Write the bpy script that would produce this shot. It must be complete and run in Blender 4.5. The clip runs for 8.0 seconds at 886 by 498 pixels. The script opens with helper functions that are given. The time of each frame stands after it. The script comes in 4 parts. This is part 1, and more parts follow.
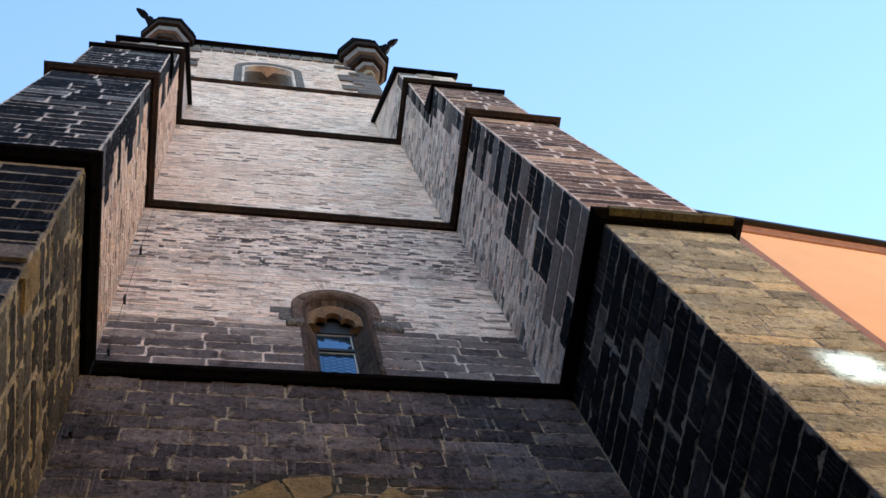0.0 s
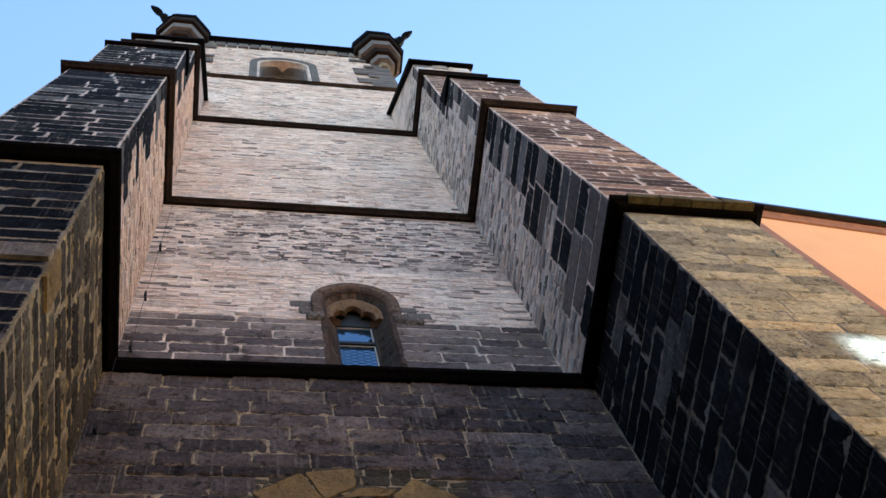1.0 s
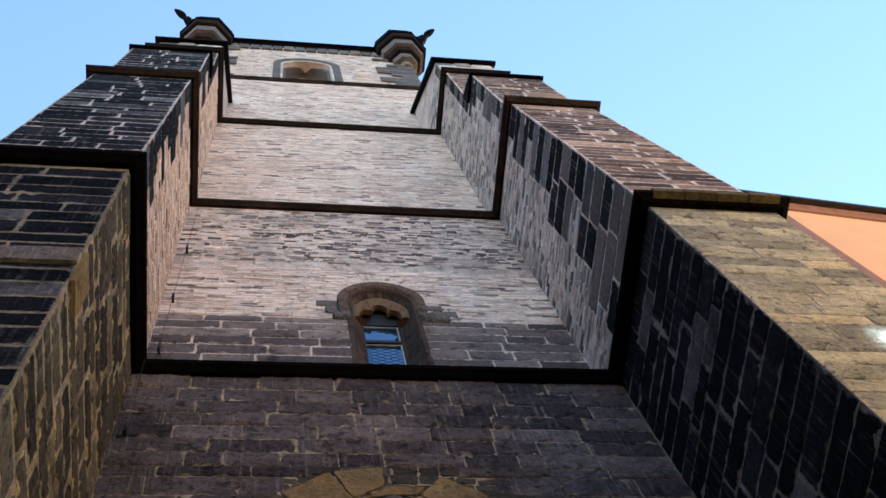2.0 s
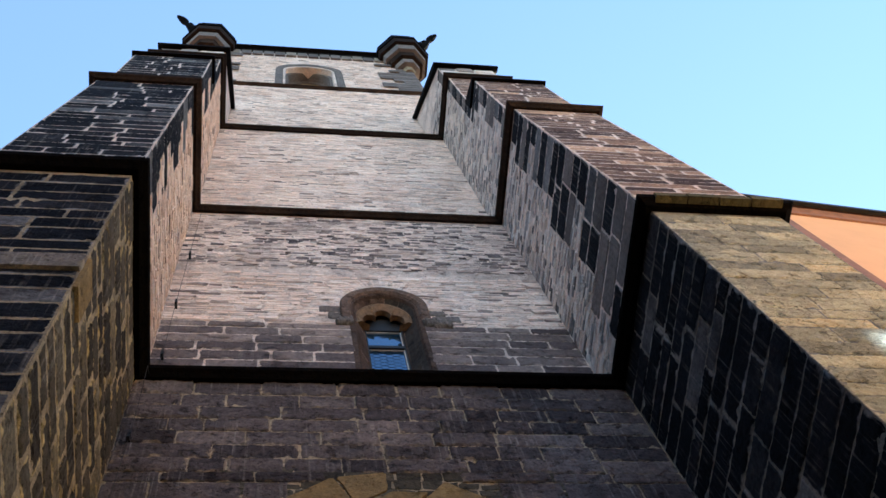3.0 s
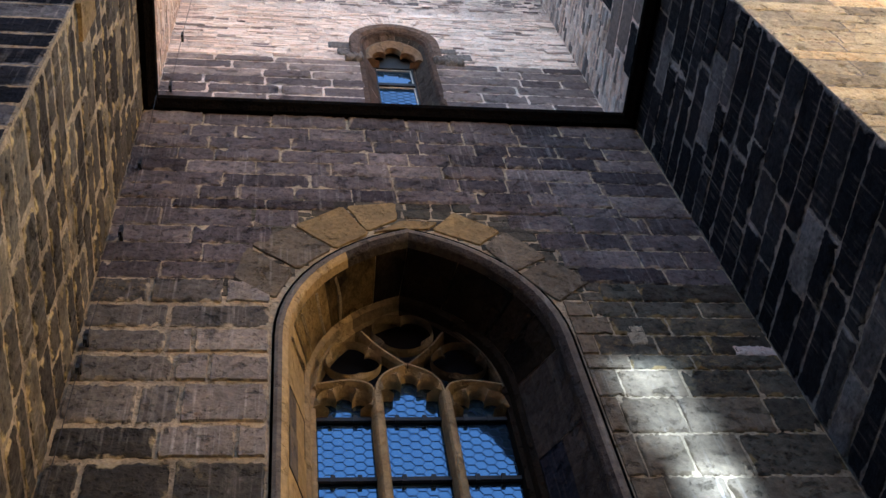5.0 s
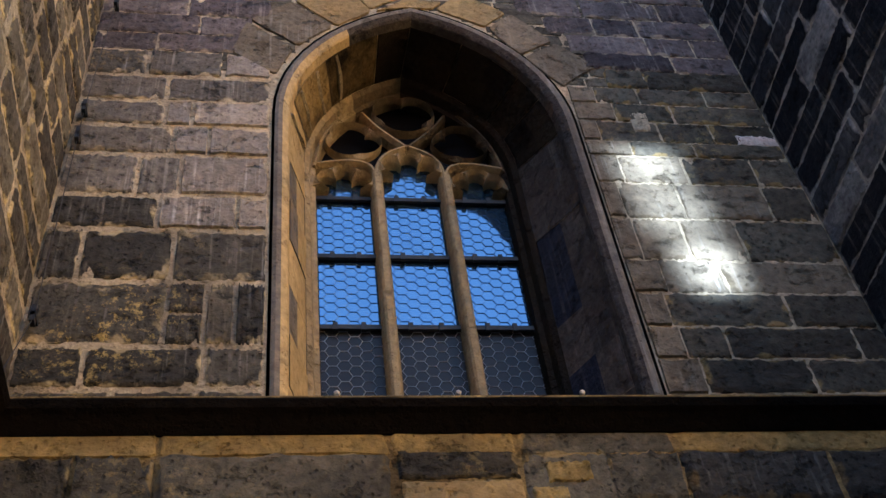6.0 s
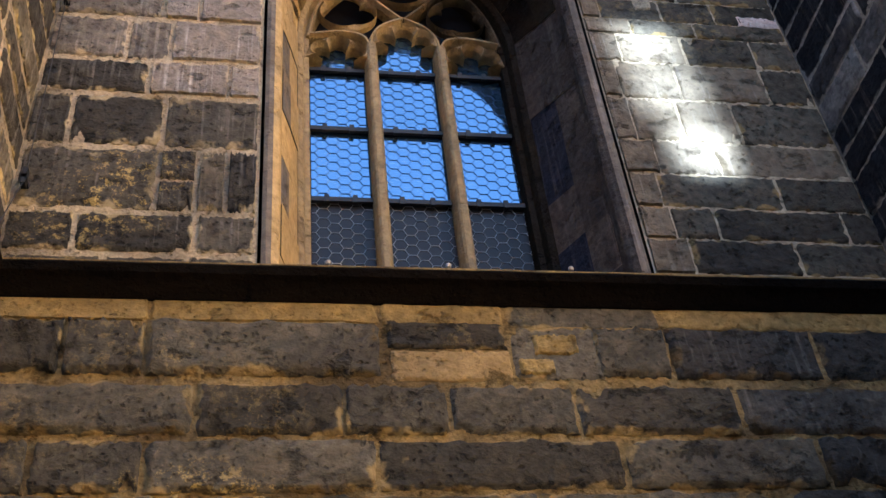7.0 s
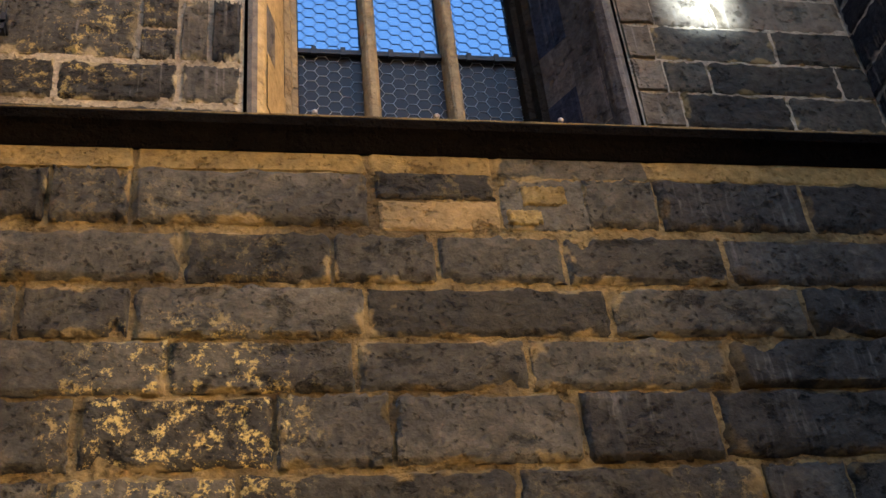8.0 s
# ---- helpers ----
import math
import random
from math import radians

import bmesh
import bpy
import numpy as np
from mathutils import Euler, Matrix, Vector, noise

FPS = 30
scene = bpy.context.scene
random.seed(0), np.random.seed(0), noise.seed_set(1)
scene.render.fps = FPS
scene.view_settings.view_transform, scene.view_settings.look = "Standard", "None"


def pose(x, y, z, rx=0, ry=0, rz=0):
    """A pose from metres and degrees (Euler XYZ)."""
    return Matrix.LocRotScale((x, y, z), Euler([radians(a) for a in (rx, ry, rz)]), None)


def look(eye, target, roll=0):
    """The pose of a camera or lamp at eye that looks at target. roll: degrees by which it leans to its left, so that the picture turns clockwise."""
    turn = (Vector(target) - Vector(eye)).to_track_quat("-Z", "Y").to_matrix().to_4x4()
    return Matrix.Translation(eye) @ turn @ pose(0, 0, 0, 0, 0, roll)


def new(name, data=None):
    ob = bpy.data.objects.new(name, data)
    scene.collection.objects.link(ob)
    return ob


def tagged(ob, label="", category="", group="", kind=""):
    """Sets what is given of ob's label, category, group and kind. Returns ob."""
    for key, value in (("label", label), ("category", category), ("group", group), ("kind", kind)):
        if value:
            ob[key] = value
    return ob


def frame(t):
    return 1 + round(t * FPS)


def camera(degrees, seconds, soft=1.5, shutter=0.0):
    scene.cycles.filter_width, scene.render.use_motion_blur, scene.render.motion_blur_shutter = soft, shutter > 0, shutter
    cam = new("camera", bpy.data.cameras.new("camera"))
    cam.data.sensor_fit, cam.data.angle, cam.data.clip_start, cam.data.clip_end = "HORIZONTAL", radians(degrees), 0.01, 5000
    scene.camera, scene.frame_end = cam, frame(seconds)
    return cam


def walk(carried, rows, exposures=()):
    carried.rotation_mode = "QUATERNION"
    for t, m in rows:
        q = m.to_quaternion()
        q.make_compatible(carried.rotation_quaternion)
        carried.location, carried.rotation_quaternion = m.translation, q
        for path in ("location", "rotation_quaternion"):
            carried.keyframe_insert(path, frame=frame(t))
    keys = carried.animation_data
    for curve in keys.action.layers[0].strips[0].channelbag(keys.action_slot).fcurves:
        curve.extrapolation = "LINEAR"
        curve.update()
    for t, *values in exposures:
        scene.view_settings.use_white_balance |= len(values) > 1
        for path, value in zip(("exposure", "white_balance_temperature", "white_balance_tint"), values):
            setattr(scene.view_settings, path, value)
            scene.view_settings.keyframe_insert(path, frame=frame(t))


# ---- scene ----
cam = camera(44.1, 8.0)
PATH = [
    (0, (-1.041, -4.453, 1.675), (-0.657, -3.859, 3.546), -26.9),
    (0.5, (-1.042, -4.452, 1.677), (-0.678, -3.848, 3.548), -25.8),
    (1, (-1.049, -4.444, 1.686), (-0.696, -3.832, 3.557), -25.2),
    (1.5, (-1.04, -4.447, 1.684), (-0.724, -3.824, 3.559), -22.9),
    (3, (-1.038, -4.449, 1.679), (-0.737, -3.837, 3.559), -22.7),
    (3.5, (-1.039, -4.42, 1.672), (-0.742, -3.745, 3.531), -20.4),
    (4, (-1.037, -4.406, 1.661), (-0.742, -3.637, 3.484), -17.9),
    (4.2, (-1.027, -4.396, 1.65), (-0.736, -3.584, 3.455), -16.9),
    (5.3, (-1.034, -4.214, 1.657), (-0.734, -3.108, 3.296), -11.4),
    (5.5, (-1.05, -4.19, 1.654), (-0.745, -3.025, 3.25), -10.7),
    (6, (-1.04, -4.156, 1.619), (-0.734, -2.841, 3.095), -8.7),
    (6.5, (-1.045, -4.14, 1.6), (-0.728, -2.721, 2.973), -7.2),
    (7, (-1.047, -4.13, 1.591), (-0.719, -2.664, 2.912), -6.8),
    (7.5, (-1.042, -4.102, 1.567), (-0.701, -2.566, 2.801), -6.5),
    (8, (-1.031, -4.064, 1.544), (-0.681, -2.451, 2.674), -6.3),
]
walk(cam, [(t, look(eye, target, roll)) for t, eye, target, roll in PATH],
     [(0, 2.15, 6550, 4), (3.2, 2.13, 6550, 4), (4.0, 2.02, 6550, 4), (5.4, 3.2, 6700, 8), (6.0, 3.4, 6700, 8), (6.5, 3.6, 6800, 8), (7, 3.9, 6850, 8), (8, 3.96, 7500, 8)])

# ---- light ----
SUN_TURN, SUN_UP = radians(58), radians(36)   # where the sun stands: azimuth from +x, height
world = bpy.data.worlds.new("sky")
scene.world = world
world.use_nodes = True
wn = world.node_tree
sky = wn.nodes.new("ShaderNodeTexSky")
sky.sky_type = "NISHITA"
sky.sun_disc = False
sky.sun_elevation = SUN_UP
sky.sun_rotation = radians(90) - SUN_TURN
sky.air_density, sky.dust_density, sky.ozone_density = 1.0, 0.1, 2.5
wn.links.new(sky.outputs[0], wn.nodes["Background"].inputs[0])
wn.nodes["Background"].inputs[1].default_value = 0.12

sun = new("sun", bpy.data.lights.new("sun", "SUN"))
sun.data.energy, sun.data.angle, sun.data.color = 5.0, radians(0.5), (1.0, 0.86, 0.64)
sun_way = Vector((math.cos(SUN_TURN) * math.cos(SUN_UP), math.sin(SUN_TURN) * math.cos(SUN_UP), math.sin(SUN_UP)))
sun.matrix_world = look(sun_way * 100, (0, 0, 0))


# ---- materials ----
def mat(name, rough=0.85, metal=0.0):
    m = bpy.data.materials.new(name)
    m.use_nodes = True
    n = m.node_tree
    b = n.nodes["Principled BSDF"]
    b.inputs["Roughness"].default_value, b.inputs["Metallic"].default_value = rough, metal
    return m, n, b


def node(n, kind, **values):
    o = n.nodes.new(kind)
    for k, v in values.items():
        o.inputs[k].default_value = v
    return o


def ramp(n, source, stops):
    r = n.nodes.new("ShaderNodeValToRGB")
    e = r.color_ramp.elements
    while len(e) < len(stops):
        e.new(0.5)
    for item, (at, c) in zip(e, stops):
        item.position, item.color = at, (*c, 1)
    n.links.new(source, r.inputs[0])
    return r.outputs[0]


def mix(n, a, b, fac, mode="MIX"):
    x = n.nodes.new("ShaderNodeMix")
    x.data_type, x.blend_type = "RGBA", mode
    for slot, v in ((0, fac), (6, a), (7, b)):
        if isinstance(v, (int, float)):
            x.inputs[slot].default_value = v
        elif isinstance(v, tuple):
            x.inputs[slot].default_value = (*v, 1)
        else:
            n.links.new(v, x.inputs[slot])
    return x.outputs[2]


def world_place(n, stretch=(1, 1, 1)):
    g = n.nodes.new("ShaderNodeNewGeometry")
    mp = n.nodes.new("ShaderNodeMapping")
    mp.inputs["Scale"].default_value = stretch
    n.links.new(g.outputs["Position"], mp.inputs[0])
    return mp.outputs[0], g


def bump(n, b, height, strength, distance):
    u = node(n, "ShaderNodeBump", Strength=strength, Distance=distance)
    n.links.new(height, u.inputs["Height"])
    n.links.new(u.outputs[0], b.inputs["Normal"])


def stone_material(name, stops, grime, grime_amount, lichen=None, lichen_amount=0.0, grain=18.0, relief=0.009, by_island=False, streaks=0.25, smear=None, chipped=0.75, ragged=0.22):
    """Weathered stone: a tone for each block, blotches, pits, run-off streaks and spots of lichen."""
    m, n, b = mat(name, 0.9)
    b.inputs["Specular IOR Level"].default_value = 0.04
    place, g = world_place(n)
    if by_island:
        tone = g.outputs["Random Per Island"]
    else:
        tone = n.nodes.new("ShaderNodeObjectInfo").outputs["Random"]
    colour = ramp(n, tone, stops)
    blot = node(n, "ShaderNodeTexNoise", Scale=1.7, Detail=6.0, Roughness=0.65)
    n.links.new(place, blot.inputs[0])
    fine = node(n, "ShaderNodeTexNoise", Scale=grain * 1.1, Detail=7.0, Roughness=0.66)
    n.links.new(place, fine.inputs[0])
    colour = mix(n, colour, ramp(n, fine.outputs[0], [(0.32, (0.2, 0.2, 0.21)), (0.5, (0.5, 0.5, 0.5)), (0.68, (0.8, 0.78, 0.74))]), 0.6 if chipped > 0.4 else 0.45, "OVERLAY")
    dirt = ramp(n, blot.outputs[0], [(0.45, (0, 0, 0)), (0.62, (1, 1, 1))])
    scaled = n.nodes.new("ShaderNodeMath")
    scaled.operation = "MULTIPLY"
    scaled.inputs[1].default_value = grime_amount
    n.links.new(dirt, scaled.inputs[0])
    colour = mix(n, colour, grime, scaled.outputs[0])
    if streaks:
        runs, _ = world_place(n, (24, 24, 0.55))
        run = node(n, "ShaderNodeTexNoise", Scale=1.6, Detail=3.0)
        n.links.new(runs, run.inputs[0])
        r = ramp(n, run.outputs[0], [(0.54, (0, 0, 0)), (0.72, (streaks, streaks, streaks))])
        spread, _ = world_place(n, (1, 1, 0.6))
        area = node(n, "ShaderNodeTexNoise", Scale=2.6, Detail=4.0, Roughness=0.7)
        n.links.new(spread, area.inputs[0])
        r = mix(n, r, ramp(n, area.outputs[0], [(0.44, (0, 0, 0)), (0.64, (1, 1, 1))]), 1.0, "MULTIPLY")
        colour = mix(n, colour, (0.60, 0.55, 0.49), r)
    if lichen:
        spots = node(n, "ShaderNodeTexNoise", Scale=17.0, Detail=9.0, Roughness=0.8)
        n.links.new(place, spots.inputs[0])
        where = node(n, "ShaderNodeTexNoise", Scale=0.75, Detail=2.0)
        n.links.new(place, where.inputs[0])
        a = ramp(n, spots.outputs[0], [(0.53, (0, 0, 0)), (0.58, (1, 1, 1))])
        c = ramp(n, where.outputs[0], [(0.56, (0, 0, 0)), (0.7, (lichen_amount,) * 3)])
        away = n.nodes.new("ShaderNodeVectorMath")
        away.operation = "DISTANCE"
        away.inputs[1].default_value = (-1.28, -0.2, 3.42)
        n.links.new(place, away.inputs[0])
        near_patch = ramp(n, away.outputs["Value"], [(0.30, (1, 1, 1)), (0.58, (0, 0, 0))])
        c = mix(n, c, near_patch, 1.0, "ADD")
        colour = mix(n, colour, lichen, mix(n, a, c, 1.0, "MULTIPLY"))
    bedded, _ = world_place(n, (1, 1, 1.35))
    chip = node(n, "ShaderNodeTexNoise", Scale=6.5, Detail=7.0, Roughness=0.68)
    n.links.new(bedded, chip.inputs[0])
    rim = node(n, "ShaderNodeTexNoise", Scale=7.0, Detail=3.0, Roughness=0.5)
    n.links.new(place, rim.inputs[0])
    chips = ramp(n, chip.outputs[0], [(0.30, (0.45, 0.44, 0.43)), (0.37, (0.88, 0.88, 0.88)), (0.58, (1, 1, 1)), (0.70, (1.5, 1.46, 1.4))])
    colour = mix(n, colour, chips, chipped, "MULTIPLY")
    warp = mix(n, place, fine.outputs["Color"], 0.06, "ADD")
    pits = node(n, "ShaderNodeTexVoronoi", Scale=24.0)
    n.links.new(warp, pits.inputs[0])
    bare = ramp(n, chip.outputs[0], [(0.52, (0, 0, 0)), (0.60, (1, 1, 1))])
    holes = mix(n, ramp(n, pits.outputs[0], [(0.13, (0, 0, 0)), (0.26, (1, 1, 1))]), (1, 1, 1), bare)
    # Pits are darkened in colour as well, adding to their relief's shade
    colour = mix(n, colour, mix(n, (0.22, 0.20, 0.19), (1, 1, 1), holes), chipped * 0.65, "MULTIPLY")
    if smear:
        tc = n.nodes.new("ShaderNodeTexCoord")
        sep = n.nodes.new("ShaderNodeSeparateXYZ")
        n.links.new(tc.outputs["Generated"], sep.inputs[0])

        def sums(kind, p, q):
            k = n.nodes.new("ShaderNodeMath")
            k.operation = kind
            for slot, v in ((0, p), (1, q)):
                if isinstance(v, (int, float)):
                    k.inputs[slot].default_value = v
                else:
                    n.links.new(v, k.inputs[slot])
            return k.outputs[0]
        dx = sums("MULTIPLY", sums("SUBTRACT", 0.5, sums("ABSOLUTE", sums("SUBTRACT", sep.outputs[0], 0.5), 0)), 0.6)
        dz = sums("MULTIPLY", sums("SUBTRACT", 0.5, sums("ABSOLUTE", sums("SUBTRACT", sep.outputs[2], 0.5), 0)), 0.3)
        edge = sums("ADD", sums("MINIMUM", dx, dz), sums("MULTIPLY", sums("SUBTRACT", rim.outputs[0], 0.47), ragged))
        over = ramp(n, edge, [(0.002, (1, 1, 1)), (0.02, (0, 0, 0))])
        stained = mix(n, smear, tuple(c * 0.35 for c in smear), ramp(n, blot.outputs[0], [(0.46, (0, 0, 0)), (0.60, (1, 1, 1))]))
        colour = mix(n, colour, mix(n, stained, chips, 0.6, "MULTIPLY"), over)
    n.links.new(colour, b.inputs["Base Color"])
    h = mix(n, fine.outputs[0], holes, 0.35)
    h = mix(n, h, ramp(n, chip.outputs[0], [(0.30, (0, 0, 0)), (0.42, (0.75, 0.75, 0.75)), (0.7, (1, 1, 1))]), 0.6)
    bump(n, b, h, 1.0, relief * 7)
    return m


DARK = [(0.0, (0.050, 0.044, 0.035)), (0.35, (0.082, 0.072, 0.055)), (0.65, (0.108, 0.095, 0.071)), (1.0, (0.135, 0.118, 0.088))]
WARM = [(0.0, (0.28, 0.25, 0.18)), (0.3, (0.42, 0.375, 0.265)), (0.7, (0.58, 0.51, 0.345)), (0.9, (0.70, 0.59, 0.37)), (1.0, (0.84, 0.64, 0.36))]
PALE_DARK = [(0.0, (0.085, 0.070, 0.072)), (0.30, (0.18, 0.148, 0.145)), (0.38, (0.46, 0.37, 0.335)), (0.5, (0.78, 0.63, 0.555)), (0.7, (0.84, 0.68, 0.60)), (1.0, (0.93, 0.78, 0.69))]
RED = [(0.0, (0.075, 0.050, 0.046)), (0.5, (0.17, 0.110, 0.092)), (0.85, (0.30, 0.19, 0.145)), (0.93, (0.55, 0.36, 0.25)), (1.0, (0.72, 0.48, 0.33))]
BLUE_BLACK = [(0.0, (0.008, 0.009, 0.012)), (0.6, (0.018, 0.019, 0.024)), (0.86, (0.036, 0.037, 0.043)), (0.91, (0.12, 0.12, 0.125)), (1.0, (0.22, 0.22, 0.225))]
PALE = [(0.0, (0.13, 0.105, 0.10)), (0.10, (0.30, 0.235, 0.21)), (0.15, (0.66, 0.52, 0.45)), (0.24, (0.84, 0.67, 0.58)), (0.6, (0.92, 0.745, 0.64)), (1.0, (0.95, 0.81, 0.71))]
YELLOW = (0.66, 0.48, 0.17)
stone_dark = stone_material("dark_sandstone", DARK, (0.035, 0.033, 0.033), 0.5, YELLOW, 0.25, streaks=0.0, smear=(0.29, 0.208, 0.098))
# Darker copy of the base stone, with the right side's shade in it
stone_dim = stone_material("shaded_grey_sandstone", [(0.0, (0.042, 0.039, 0.035)), (0.5, (0.066, 0.060, 0.052)), (1.0, (0.095, 0.085, 0.070))], (0.024, 0.022, 0.022), 0.5, streaks=0.15, smear=(0.13, 0.092, 0.05))
stone_left = stone_material("grey_sandstone", [(0.0, (0.085, 0.077, 0.068)), (0.35, (0.13, 0.116, 0.10)), (0.8, (0.19, 0.166, 0.138)), (1.0, (0.28, 0.235, 0.185))], (0.07, 0.062, 0.052), 0.45, YELLOW, 0.5, streaks=0.5, smear=(0.50, 0.405, 0.27))
stone_left_low = stone_material("dark_grey_lichened_sandstone", [(0.0, (0.045, 0.041, 0.036)), (0.5, (0.068, 0.062, 0.052)), (1.0, (0.092, 0.083, 0.068))], (0.034, 0.031, 0.028), 0.5, YELLOW, 0.7, streaks=0.3, smear=(0.42, 0.335, 0.20))
stone_upper = stone_material("brown_black_sandstone", [(0.0, (0.060, 0.050, 0.052)), (0.4, (0.105, 0.087, 0.087)), (0.8, (0.16, 0.132, 0.126)), (1.0, (0.24, 0.195, 0.178))], (0.042, 0.037, 0.038), 0.5, streaks=0.35, smear=(0.30, 0.232, 0.168))
stone_tawny = stone_material("tawny_sandstone", [(0.0, (0.05, 0.043, 0.036)), (0.4, (0.10, 0.086, 0.067)), (0.8, (0.17, 0.146, 0.108)), (1.0, (0.28, 0.23, 0.15))], (0.045, 0.039, 0.032), 0.6, streaks=0.3, smear=(0.62, 0.48, 0.25))
stone_warm = stone_material("yellow_sandstone", WARM, (0.32, 0.28, 0.19), 0.6, smear=(0.74, 0.64, 0.44), ragged=0.12, chipped=0.5)
stone_olive = stone_material("olive_ledge_stone", [(0.0, (0.12, 0.10, 0.055)), (1.0, (0.23, 0.19, 0.10))], (0.09, 0.075, 0.045), 0.6, streaks=0.0)
stone_red = stone_material("reddish_sandstone", RED, (0.05, 0.04, 0.04), 0.5, smear=(0.74, 0.58, 0.47), ragged=0.12, chipped=0.55)
# Near-black stone; on the right inner face the shade is in this colour
stone_blue_black = stone_material("blue_black_sandstone", BLUE_BLACK, (0.012, 0.012, 0.015), 0.5, smear=(0.32, 0.31, 0.30), streaks=0.28, ragged=0.10)
stone_pale = stone_material("pale_rubble", PALE, (0.76, 0.57, 0.47), 0.7, chipped=0.55, by_island=True, streaks=0.0, relief=0.005)
stone_pale_mixed = stone_material("mixed_rubble", PALE_DARK, (0.42, 0.345, 0.315), 0.6, chipped=0.75, by_island=True, streaks=0.0)
stone_grey = stone_material("grey_rubble", [(0.0, (0.10, 0.098, 0.10)), (0.25, (0.32, 0.30, 0.295)), (0.55, (0.68, 0.62, 0.58)), (1.0, (0.84, 0.76, 0.70))], (0.34, 0.315, 0.31), 0.5, chipped=0.4, by_island=True, streaks=0.1)
stone_carved = stone_material("carved_sandstone", [(0.0, (0.30, 0.225, 0.13)), (1.0, (0.40, 0.30, 0.17))], (0.16, 0.125, 0.08), 0.3, chipped=0.2, streaks=0.1, relief=0.006)
carved_brown = stone_material("brown_carved_stone", [(0.0, (0.20, 0.128, 0.082)), (1.0, (0.27, 0.175, 0.11))], (0.10, 0.068, 0.05), 0.5, chipped=0.3, streaks=0.0, relief=0.006)
# Carving darkened to paint the shade in the arch head
shaded_carving = stone_material("shaded_carved_stone", [(0.0, (0.10, 0.076, 0.05)), (1.0, (0.16, 0.12, 0.075))], (0.035, 0.028, 0.022), 0.7, chipped=0.3, streaks=0.0, relief=0.006)
stone_frame = stone_material("grey_dressed_stone", [(0.0, (0.12, 0.106, 0.102)), (1.0, (0.20, 0.175, 0.165))], (0.08, 0.072, 0.07), 0.3, streaks=0.2, relief=0.006, chipped=0.2)
stone_band = stone_material("grey_brown_ashlar", [(0.0, (0.085, 0.069, 0.072)), (0.5, (0.165, 0.135, 0.134)), (1.0, (0.34, 0.275, 0.25))], (0.085, 0.07, 0.074), 0.4, smear=(0.40, 0.325, 0.28), streaks=0.1, chipped=0.35)
stone_brown = stone_material("brown_dressed_stone", [(0.0, (0.10, 0.068, 0.055)), (1.0, (0.17, 0.118, 0.094))], (0.05, 0.04, 0.037), 0.6, chipped=0.5, streaks=0.1, relief=0.008)
stone_smooth = stone_material("grey_dressed_blocks", [(0.0, (0.23, 0.198, 0.168)), (1.0, (0.40, 0.34, 0.28))], (0.14, 0.122, 0.105), 0.4, smear=(0.52, 0.42, 0.29), streaks=0.85, chipped=0.45)
stone_brownish = stone_material("brown_grey_dressed_blocks", [(0.0, (0.15, 0.122, 0.088)), (1.0, (0.215, 0.172, 0.12))], (0.09, 0.075, 0.056), 0.4, smear=(0.20, 0.155, 0.10), streaks=0.3, chipped=0.4)
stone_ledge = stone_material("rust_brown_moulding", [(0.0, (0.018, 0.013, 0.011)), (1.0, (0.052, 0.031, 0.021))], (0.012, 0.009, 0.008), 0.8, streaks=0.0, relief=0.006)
# Blacker than soot: the shade under the ledges is in this colour too
stone_black = stone_material("shade_black_moulding", [(0.0, (0.0025, 0.0022, 0.0021)), (1.0, (0.006, 0.0046, 0.0038))], (0.006, 0.004, 0.003), 0.4, streaks=0.0, relief=0.008)
mortar = stone_material("lime_mortar", [(0.0, (0.245, 0.172, 0.076)), (1.0, (0.30, 0.213, 0.10))], (0.075, 0.054, 0.03), 0.9, grain=30, relief=0.01, streaks=0.0)
mortar_light = stone_material("weathered_light_mortar", [(0.0, (0.44, 0.355, 0.24)), (1.0, (0.50, 0.41, 0.28))], (0.17, 0.135, 0.095), 0.7, grain=30, relief=0.01, streaks=0.2)
mortar_grey = stone_material("grey_mortar", [(0.0, (0.29, 0.27, 0.24)), (1.0, (0.34, 0.32, 0.285))], (0.13, 0.12, 0.105), 0.7, grain=30, relief=0.01, streaks=0.2)
mortar_pale = stone_material("pale_lime_render", [(0.0, (0.77, 0.635, 0.555)), (1.0, (0.82, 0.68, 0.60))], (0.36, 0.285, 0.25), 0.6, chipped=0.6, grain=24, relief=0.012, streaks=0.0)


def plain_material(name, colour, rough=0.7, metal=0.0, shade=0.7, scale=6.0):
    m, n, b = mat(name, rough, metal)
    place, _ = world_place(n)
    noise_a = node(n, "ShaderNodeTexNoise", Scale=scale, Detail=7.0, Roughness=0.65)
    n.links.new(place, noise_a.inputs[0])
    n.links.new(mix(n, tuple(c * shade for c in colour), colour, ramp(n, noise_a.outputs[0], [(0.35, (0, 0, 0)), (0.65, (1, 1, 1))])), b.inputs["Base Color"])
    bump(n, b, noise_a.outputs[0], 0.25, 0.01)
    return m


orange_plaster = plain_material("orange_plaster", (0.78, 0.40, 0.19), 0.9, shade=0.93, scale=2.0)
# Brown that stands for shade on the orange wall
brown_shade = plain_material("brown_shade_plaster", (0.30, 0.13, 0.07), 0.8)
cream_plaster = plain_material("cream_plaster", (0.82, 0.58, 0.30), 0.9, shade=0.9)
grey_plaster = plain_material("grey_plaster", (0.06, 0.06, 0.06), 0.9)
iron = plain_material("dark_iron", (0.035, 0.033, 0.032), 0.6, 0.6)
lead = plain_material("window_lead", (0.085, 0.15, 0.26), 0.2, 0.85)
pale_lead = plain_material("pale_window_lead", (0.26, 0.28, 0.30), 0.6, 0.2)
